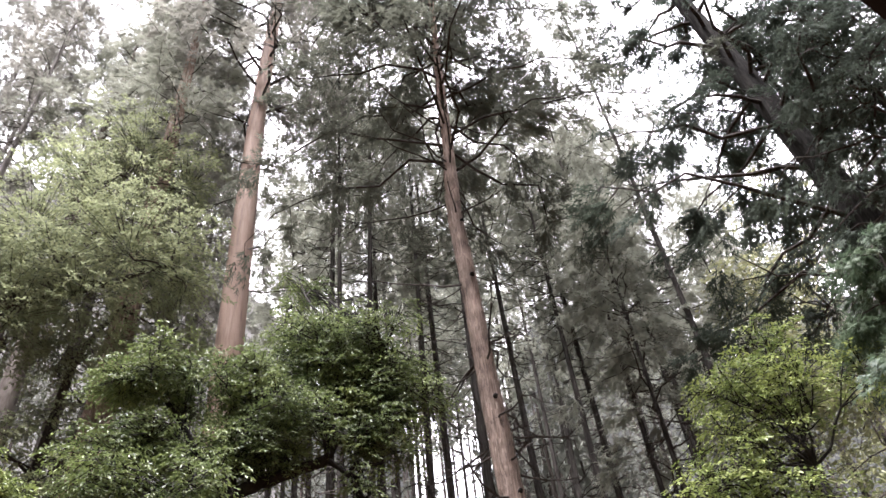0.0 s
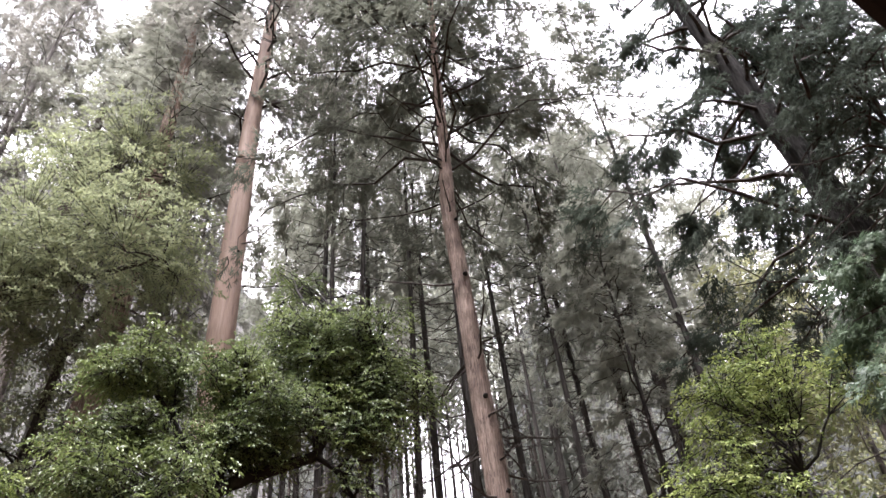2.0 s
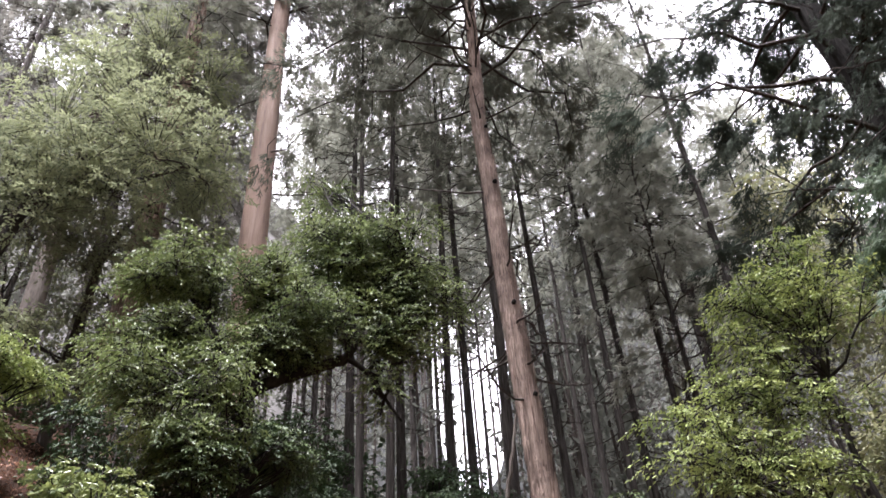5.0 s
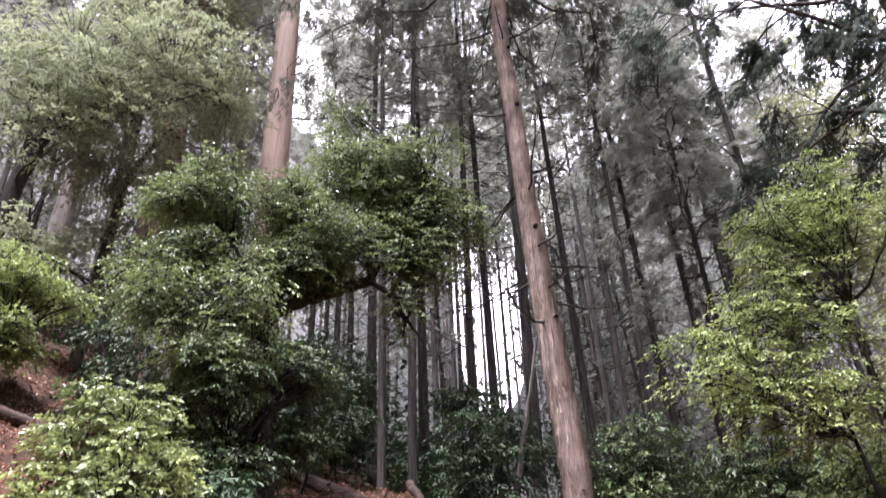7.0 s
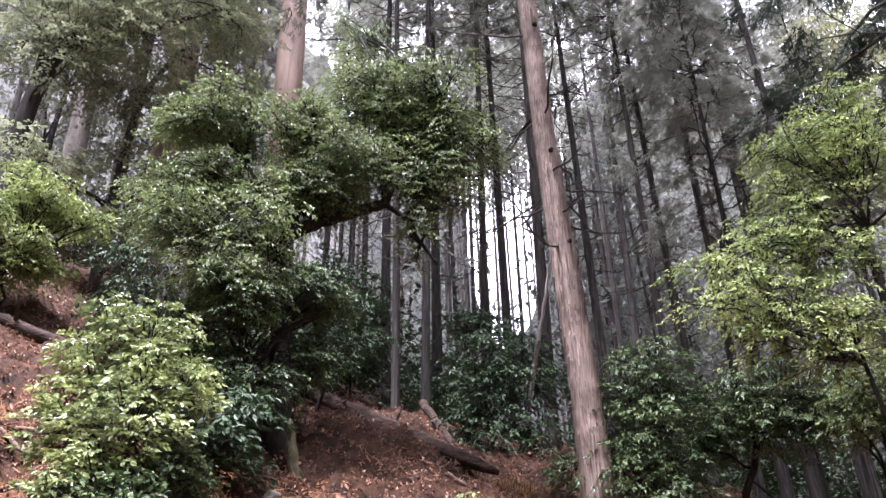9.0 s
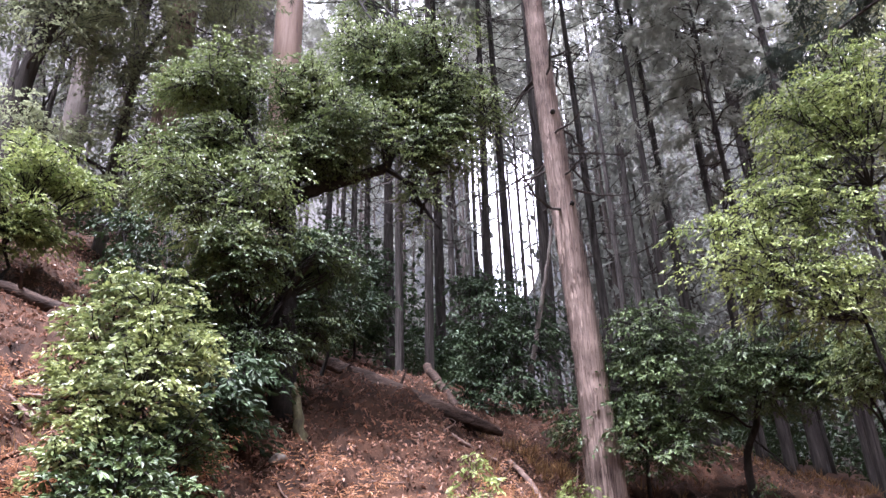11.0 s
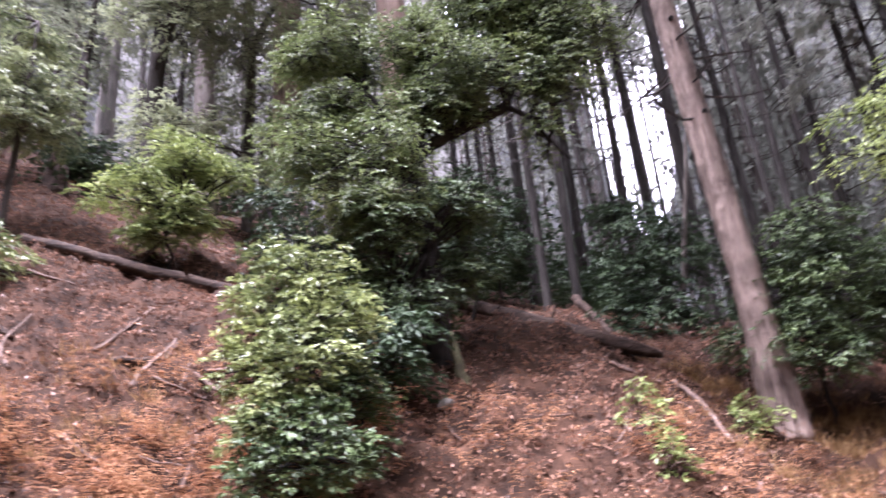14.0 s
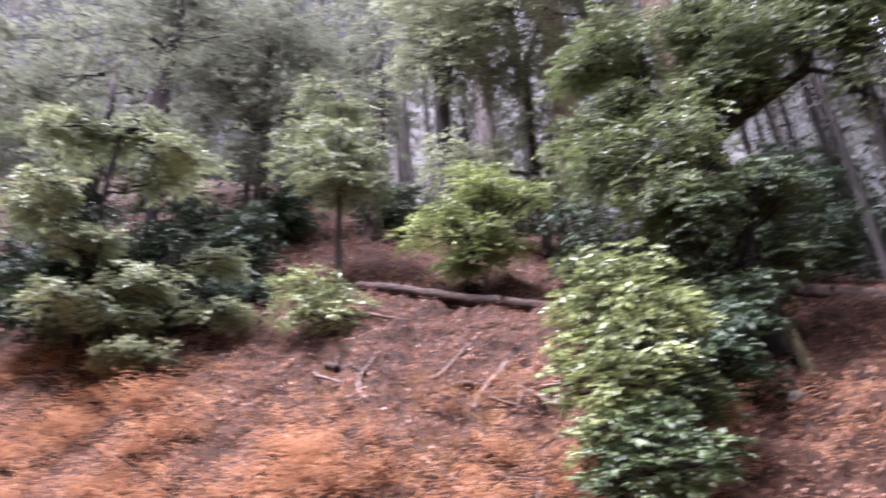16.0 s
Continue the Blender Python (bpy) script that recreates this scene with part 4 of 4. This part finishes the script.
shrub("shrub", (2.23, 9.81), [[(0.11, -0.03, 1.89, 0.44), (0.65, -0.17, 1.86, 0.51), (1.05, -0.2, 1.67, 0.44), (-0.09, 0.02, 1.5, 0.43), (-0.33, -0.03, 1.3, 0.36), (0.4, -0.1, 1.48, 0.43), (0.81, -0.12, 1.37, 0.36)]], "wide glossy shrub on one crooked dark stem", "shrub", M_GLOSS, M_WET, 0.061, 901, (), 0.04, wood=[([(0, 0, -0.1), (-0.02, 0, 0.55), (0.02, 0, 0.78), (0.16, -0.03, 1.02), (0.25, -0.06, 1.35)], 0.05, 0.035), ([(0.1, 0, 0.9), (0.25, -0.1, 0.7), (0.4, -0.2, 0.45)], 0.015, 0.008)])
shrub("shrub", (3.36, 8.94), [[(0.01, -0, 2.4, 0.34), (0.27, -0.11, 2.52, 0.42), (0.43, -0.18, 2.16, 0.41), (-0.02, -0.1, 2.05, 0.27)]], "bright green shrub in front of the trunks", "shrub", M_OAK, M_WET, 0.061, 901, (), 0.03, 0.5)
TIERS = [(0.74, 0.78, 2.98, 0.9, 0.2, 9), (0.28, 0.34, 3.46, 0.8, 0.18, 7), (0.33, -0.56, 2.13, 0.85, 0.2, 9), (0.67, -0.25, 1.6, 0.6, 0.12, 6), (1.07, 1.32, 1.6, 0.37, 0.06, 3), (0.99, 0.4, 1.06, 0.56, 0.14, 6), (0.62, -0.37, 0.69, 0.5, 0.08, 4), (1.04, 0.28, 0.55, 0.45, 0.08, 4), (1.3, 1.13, 0.82, 0.35, 0.06, 3), (1.12, 0.21, 0.14, 0.5, 0.08, 4), (-0.04, -0.41, 3.37, 0.9, 0.2, 7)]
shrub("small_tree", (-9.3, 3.9), [lobe(*q, 0.3) for q in TIERS], "tiered evergreen tree with drooping pale leaf layers", "tree", M_TIER, M_WET, 0.075, 420, (), 0.05, 0.22, 0.4, tw=0.3, wood=[([(0, 0, -0.1), (0.2, 0.1, 1.2), (0.25, 0.1, 2.4), (0.3, 0.2, 3.5)], 0.06, 0.025)])
# Dark leaf mass in place of the shadow below the left-hand trees.
shrub("shrub", (-9.9, 4.7), [lobe(*q, 0.36) for q in ((0.1, -1.0, 0.1, 0.7, 0.45, 8), (0.45, -0.2, 0.2, 0.7, 0.4, 8), (0.9, 0.65, 0.3, 0.6, 0.35, 7), (1.05, 1.4, 0.7, 0.5, 0.35, 6), (-0.4, -0.9, 0.95, 0.8, 0.5, 9), (0.1, 0.3, 1.1, 0.8, 0.45, 9), (0.45, 1.6, 1.5, 0.55, 0.45, 6), (-0.6, -0.5, 1.8, 0.7, 0.4, 6))], "dark shrub added for the shade under the hillside trees", "shrub", M_DARKLEAF, M_WET, 0.085, 380, (), 0.03, 0.7, 0.4)
# Low dark clumps added to darken a slope that lies in shade.
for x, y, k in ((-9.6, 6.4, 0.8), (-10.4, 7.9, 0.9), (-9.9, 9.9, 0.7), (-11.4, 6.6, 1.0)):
    shrub("shrub", (x, y), [lobe(0, 0, 0.5 * k, 0.9 * k, 0.35 * k, 8, 0.36) + lobe(0.1, 0.1, 1.2 * k, 0.6 * k, 0.35 * k, 5, 0.3)], "dark undergrowth added as shade on the open slope", "shrub", M_DARKLEAF, M_WET, 0.08, 330, (), 0.025, 0.6, 0.4)
shrub("sapling", (-6.82, 5.74), [[(-0.33, -0.08, 0.89, 0.31), (-0.12, 0.17, 0.71, 0.31), (-0.32, -0.23, 0.48, 0.27), (-0.01, -0.01, 0.34, 0.33), (0.06, 0.36, 0.46, 0.15)]], "low leafy sapling above the bank", "shrub", M_BUSH, M_WET, 0.07, 626, (), 0.02, 0.5, 0.3)


# ---- dead wood ----
RNG = np.random.default_rng(61)
def log(name, a, b, r0, r1, label, mat=M_LOG, cut=False, rough=0.05, sides=14, lay=0.85, category="log", ragged=False):
    """A trunk or branch from a to b (x, y, height over the ground)."""
    n = 22
    a, b = (np.array([q[0], q[1], float(surface(q[0], q[1])) + q[2]]) for q in (a, b))
    p = a + (b - a) * np.linspace(0, 1, n)[:, None]
    rad = np.linspace(r0, r1, n)
    if lay < 1:
        p[:, 2] = lay * p[:, 2] + (1 - lay) * (np.array([float(surface(q[0], q[1])) for q in p]) + rad * 0.5)
    p[1:-1, :2] += RNG.normal(0, 0.12 * r0, (n - 2, 2))
    if r0 < 0.04:
        bow = np.linspace(0, 1, n)
        turn = np.cross(b - a, (0, 0, 1.0))
        p += turn * (RNG.normal(0, 0.09) * np.sin(np.pi * bow) + RNG.normal(0, 0.05) * np.sin(2 * np.pi * bow))[:, None]
    if ragged:
        rad[-3:] *= (0.9, 0.7, 0.35)
    t = new(name)
    t.matrix_basis = Matrix.Translation(p[0])
    tagged(t, label=label, category=category)
    w = Build()
    w.tube(p - p[0], rad, sides, rough)
    stem = part("stem", w, mat, t, smooth=True)
    if cut:
        c = Build()
        way = (p[-1] - p[-2]) / np.linalg.norm(p[-1] - p[-2])
        c.tube(np.stack([p[-1] - p[0] - way * 0.01, p[-1] - p[0] + way * 0.012]), [r1 * 1.0, r1 * 0.97], sides)
        part("cut_end", c, M_CUT, stem, "fresh orange cut face")
    if r0 > 0.07:
        for k in (5, 11, 16):
            st, q = Build(), p[k] - p[0]
            e = q + RNG.normal(0, 0.12, 3) + np.array([0, -0.1, 0.12])
            st.tube(np.stack([q, (q + e) / 2, e]), [0.03, 0.022, 0.012], 6, 0.1)
            part("snag", st, mat, stem)
    return t


log("fallen_log", (-3.26, 10.4, 0.19), (-0.52, 9.3, 0.25), 0.085, 0.09, "long rotting brown log lying down the slope", lay=1.0, ragged=True, rough=0.1)
log("fallen_log", (-7.4, 6.8, 0.06), (-4.9, 7.6, 0.03), 0.075, 0.085, "mossy fallen log with a fresh orange cut end", M_LOG, True, lay=0.9)
log("fallen_log", (-1.66, 11.3, 0.32), (-1.15, 10.5, 0.03), 0.06, 0.05, "short broken log propped among the roots", lay=1.0)
log("fallen_log", (-3.6, 10.9, 0.05), (-2.4, 10.9, 0.05), 0.045, 0.03, "thin mossy log beside the larger one")
log("fallen_log", (-6.45, 5.42, 0.02), (-5.98, 5.53, 0.03), 0.05, 0.035, "black rotten branch half sunk in the litter", lay=0.6, ragged=True)
log("fallen_log", (-4.94, 5.62, 0.03), (-4.60, 5.83, 0.04), 0.045, 0.035, "short black rotten branch in the litter", lay=0.6, ragged=True)
log("leaning_snag", (-0.34, 11.5, -0.1), (0.42, 11.5, 3.6), 0.05, 0.02, "thin bare dead pole leaning against a trunk", M_BARK_PALE, lay=1.0, category="dead tree", sides=8)
log("rotten_stump", (-2.2, 7.1, -0.1), (-2.3, 7.14, 0.48), 0.06, 0.03, "mossy rotten stump at the foot of the oak", M_MOSS, lay=1.0, category="stump", rough=0.06, ragged=True)
for a, b, r in (((-4.56, 5.45), (-4.61, 6.14), 0.025), ((-4.64, 4.84), (-4.21, 4.74), 0.02), ((-0.43, 8.7), (0.01, 7.95), 0.035), ((-1.0, 8.39), (-0.53, 8.4), 0.03), ((-6.43, 5.25), (-5.84, 5.07), 0.018), ((-3.75, 5.7), (-4.3, 5.75), 0.03), ((-4.0, 6.1), (-3.4, 6.4), 0.02), ((-5.2, 5.7), (-5.15, 6.4), 0.022), ((-4.53, 5.84), (-4.61, 6.31), 0.018), ((-4.22, 5.62), (-4.26, 6.12), 0.022), ((-4.11, 5.86), (-3.85, 5.95), 0.02), ((-3.97, 5.24), (-3.72, 5.46), 0.02), ((-3.62, 4.88), (-3.72, 5.2), 0.02), ((-5.52, 5.1), (-6.06, 5.79), 0.02), ((-4.44, 5.57), (-4.0, 5.66), 0.016), ((-6.64, 6.16), (-6.11, 6.33), 0.022)):
    log("dead_branch", (*a, 0.02), (*b, 0.07), r, r * 0.5, "bare dead branch lying on the leaf litter", M_STICK, sides=7, rough=0.12, category="branch")
for _ in range(60):
    x, y = RNG.uniform(-8, 1.5), RNG.uniform(3.8, 9.5)
    if not 1.9 < land(x, y) < 5.5:
        continue
    a, ln = RNG.uniform(0, np.pi), RNG.uniform(0.2, 0.8)
    log("twig", (x, y, 0.02), (x + ln * np.cos(a), y + ln * np.sin(a) * 0.6, RNG.uniform(0.02, 0.12)), RNG.uniform(0.007, 0.015), 0.004, "thin fallen twig on the leaf litter", M_STICK, sides=5, rough=0.1, category="twig")

# ---- litter, ferns and seedlings ----
RNG = np.random.default_rng(71)
lit = Build()
n = 170000
x, y = RNG.uniform(-12, 6, n), RNG.uniform(2.5, 15, n)
u = -0.55 * x + 0.835 * y
# Thinned right of x 0.9, so bare dark soil imitates the hollow's shade.
keep = (u > 4.6) & (u < 15) & ((x < 0.9) | (RNG.uniform(0, 1, n) < 0.25)) & (RNG.uniform(0, 1, n) < np.clip(1.25 - (u - 7) * 0.1, 0.3, 1))
x, y = x[keep], y[keep]
n = len(x)
p = np.stack([x, y, surface(x, y) + RNG.uniform(0.0, 0.035, n)], 1)
up = np.stack([RNG.normal(0.3, 0.6, n), RNG.normal(-0.5, 0.6, n), np.ones(n)], 1)
sz = RNG.uniform(0.022, 0.068, n)
lit.blades(p, RNG.normal(0, 1, (n, 3)) * np.array([1, 1, 0.8]), up, sz, sz * RNG.uniform(0.3, 0.6, n), 0.5)
tagged(part("leaf_litter", lit, M_LITTER), label="brown and pinkish fallen leaves strewn over the bank", category="leaves", kind="stuff")

fern = Build()
for _ in range(11500):
    x, y = RNG.uniform(-10.5, 3.5), RNG.uniform(2.2, 9.2)
    u = -0.55 * x + 0.835 * y
    if not 4.8 < u < 6.75 + 0.5 * max(0, -6 - x) + RNG.normal(0, 0.35) or RNG.uniform() < (0.05 if x < -2.6 else 0.82):
        continue
    if math.sin(3.7 * x + 2.1 * y) + math.sin(4.3 * y - 2.9 * x + 1.0) + 0.6 * math.sin(9 * x + 1) < RNG.normal(-0.2, 0.5):
        continue
    z = float(surface(x, y))
    for _ in range(RNG.integers(5, 10)):
        a = RNG.uniform(0, 2 * np.pi)
        out = np.array([np.cos(a), np.sin(a), 0])
        ln = RNG.uniform(0.2, 0.5)
        s = np.linspace(0.1, 1, 7)[:, None]
        line = np.array([x, y, z]) + out * ln * s + np.array([0, 0, 1]) * (0.75 * ln * np.sin(s * 2.3) * RNG.uniform(0.3, 1))
        sd = np.array([-out[1], out[0], 0])
        for sg in (-1, 1):
            w = sd * sg + out * 0.5 + RNG.normal(0, 0.2, (7, 3)) + np.array([0, 0, -0.3])
            fern.blades(line, w, np.array([0, 0, 1.0]) + RNG.normal(0, 0.3, (7, 3)), 0.085 * (1.1 - s[:, 0]), 0.011)
tagged(part("dead_ferns", fern, M_FERN), label="rust-orange dead ferns and cedar sprigs on the bank", category="ferns", kind="stuff")

grass = Build()
for cx, cy, sp, n in ((-0.28, 9.65, 0.22, 26), (-0.02, 9.45, 0.2, 40), (1.19, 9.54, 0.22, 40), (1.65, 9.53, 0.3, 40), (1.06, 9.18, 0.2, 36), (0.6, 8.1, 0.3, 46), (0.95, 8.5, 0.25, 30), (-0.2, 8.2, 0.3, 16), (2.7, 9.9, 0.5, 12), (4.2, 13.2, 0.8, 60), (2.6, 13.5, 0.8, 50), (-4.4, 5.2, 0.6, 30), (-5.6, 4.6, 0.7, 36)):
    for x, y in zip(RNG.normal(cx, sp, n), RNG.normal(cy, sp * 0.6, n)):
        k = 16
        p = np.stack([RNG.normal(x, 0.035, k), RNG.normal(y, 0.035, k), np.full(k, float(surface(x, y)) - 0.02)], 1)
        way = RNG.normal(0, 0.4, (k, 3)) + np.array([0, -0.15, 0.75])
        grass.blades(p, way, RNG.normal(0, 1, (k, 3)), RNG.uniform(0.08, 0.22, k), 0.01, 0.1)
tagged(part("dry_grass", grass, M_GRASS), label="dry golden-brown grass tufts on the bank", category="grass", kind="stuff")

for x, y, size in ((-0.72, 7.24, 0.17), (0.27, 8.84, 0.2), (0.12, 8.6, 0.14), (-0.48, 6.7, 0.13), (-0.52, 6.95, 0.11), (-0.62, 7.1, 0.1)):
    shrub("seedling", (x, y), [[(0, 0, size * 1.9, size), (size * 0.6, 0, size * 1.1, size * 0.8), (-size * 0.5, 0.05, size * 0.9, size * 0.7)]], "small yellow-green seedling in the leaf litter", "plant", M_YELLOW, M_STICK, 0.055, 520, (), 0.006, 0.8, 0.2, "seedlings", 0.05, wide=0.55)
shrub("seedling", (2.31, 9.78), [[(0, 0, 0.22, 0.13), (0.04, 0, 0.42, 0.1)]], "small dark green seedling in the shaded hollow", "plant", M_GLOSS, M_STICK, 0.05, 420, (), 0.006, 0.8, 0.2, "seedlings", 0.05)

# ---- stump, stone ----
st = thing("tree_stump", -9.29, 8.99, "old cut tree stump, brown and mossy", "stump")
w = Build()
w.tube([(0, 0, -0.2), (0, 0, 0.05), (0.02, 0, 0.3), (0.03, 0, 0.42)], [0.3, 0.2, 0.17, 0.16], 18, 0.1)
for k in range(9):
    a = 0.7 * k
    w.tube([(0.03 + 0.13 * np.cos(a), 0.13 * np.sin(a), 0.36), (0.03 + 0.14 * np.cos(a), 0.14 * np.sin(a), 0.42 + 0.05 * (k % 4)), (0.03 + 0.13 * np.cos(a), 0.13 * np.sin(a), 0.48 + 0.07 * (k % 4))], [0.05, 0.035, 0.006], 5, 0.1)
part("trunk", w, M_LOG, st, smooth=True)


def rock(x, y, r, flat, label):
    bm = bmesh.new()
    bmesh.ops.create_icosphere(bm, subdivisions=3, radius=r)
    for v in bm.verts:
        v.co *= 1 + 0.4 * noise.noise(v.co * 0.9 / r + Vector((x, y, 0)))
        v.co.z *= flat
    me = bpy.data.meshes.new("stone")
    bm.to_mesh(me)
    bm.free()
    me.materials.append(M_STONE)
    ob = new("stone", me)
    ob.location = (x, y, float(surface(x, y)) + 0.2 * r)
    tagged(ob, label=label, category="stone")


rock(-2.21, 6.54, 0.07, 0.75, "pale rounded stone on the bank")
rock(-2.88, 5.08, 0.1, 0.6, "flat tan stone at the foot of the shrub")

# ---- roof edge over the track ----
shelter = new("shelter")
shelter.matrix_basis = pose(0.777, 0.738, 0, 0, 0, math.degrees(math.atan2(0.086, 0.106)))
tagged(shelter, label="dark open shelter roof over the track", category="shelter")


def board(name, x0, x1, y0, y1, z0, z1):
    b = Build()
    b.add([(x, y, z) for z in (z0, z1) for x, y in ((x0, y0), (x1, y0), (x1, y1), (x0, y1))], [(3, 2, 1, 0), (4, 5, 6, 7), (0, 1, 5, 4), (1, 2, 6, 5), (2, 3, 7, 6), (3, 0, 4, 7)])
    return part(name, b, M_ROOF, shelter)


board("roof", -0.6, 3.0, -2.4, -0.02, 2.905, 2.96)
board("fascia", -0.6, 3.0, -0.02, 0.0, 2.90, 3.0)
for px in (-0.45, 2.85):
    board("post", px - 0.05, px + 0.05, -2.3, -2.2, -0.1, 2.905)
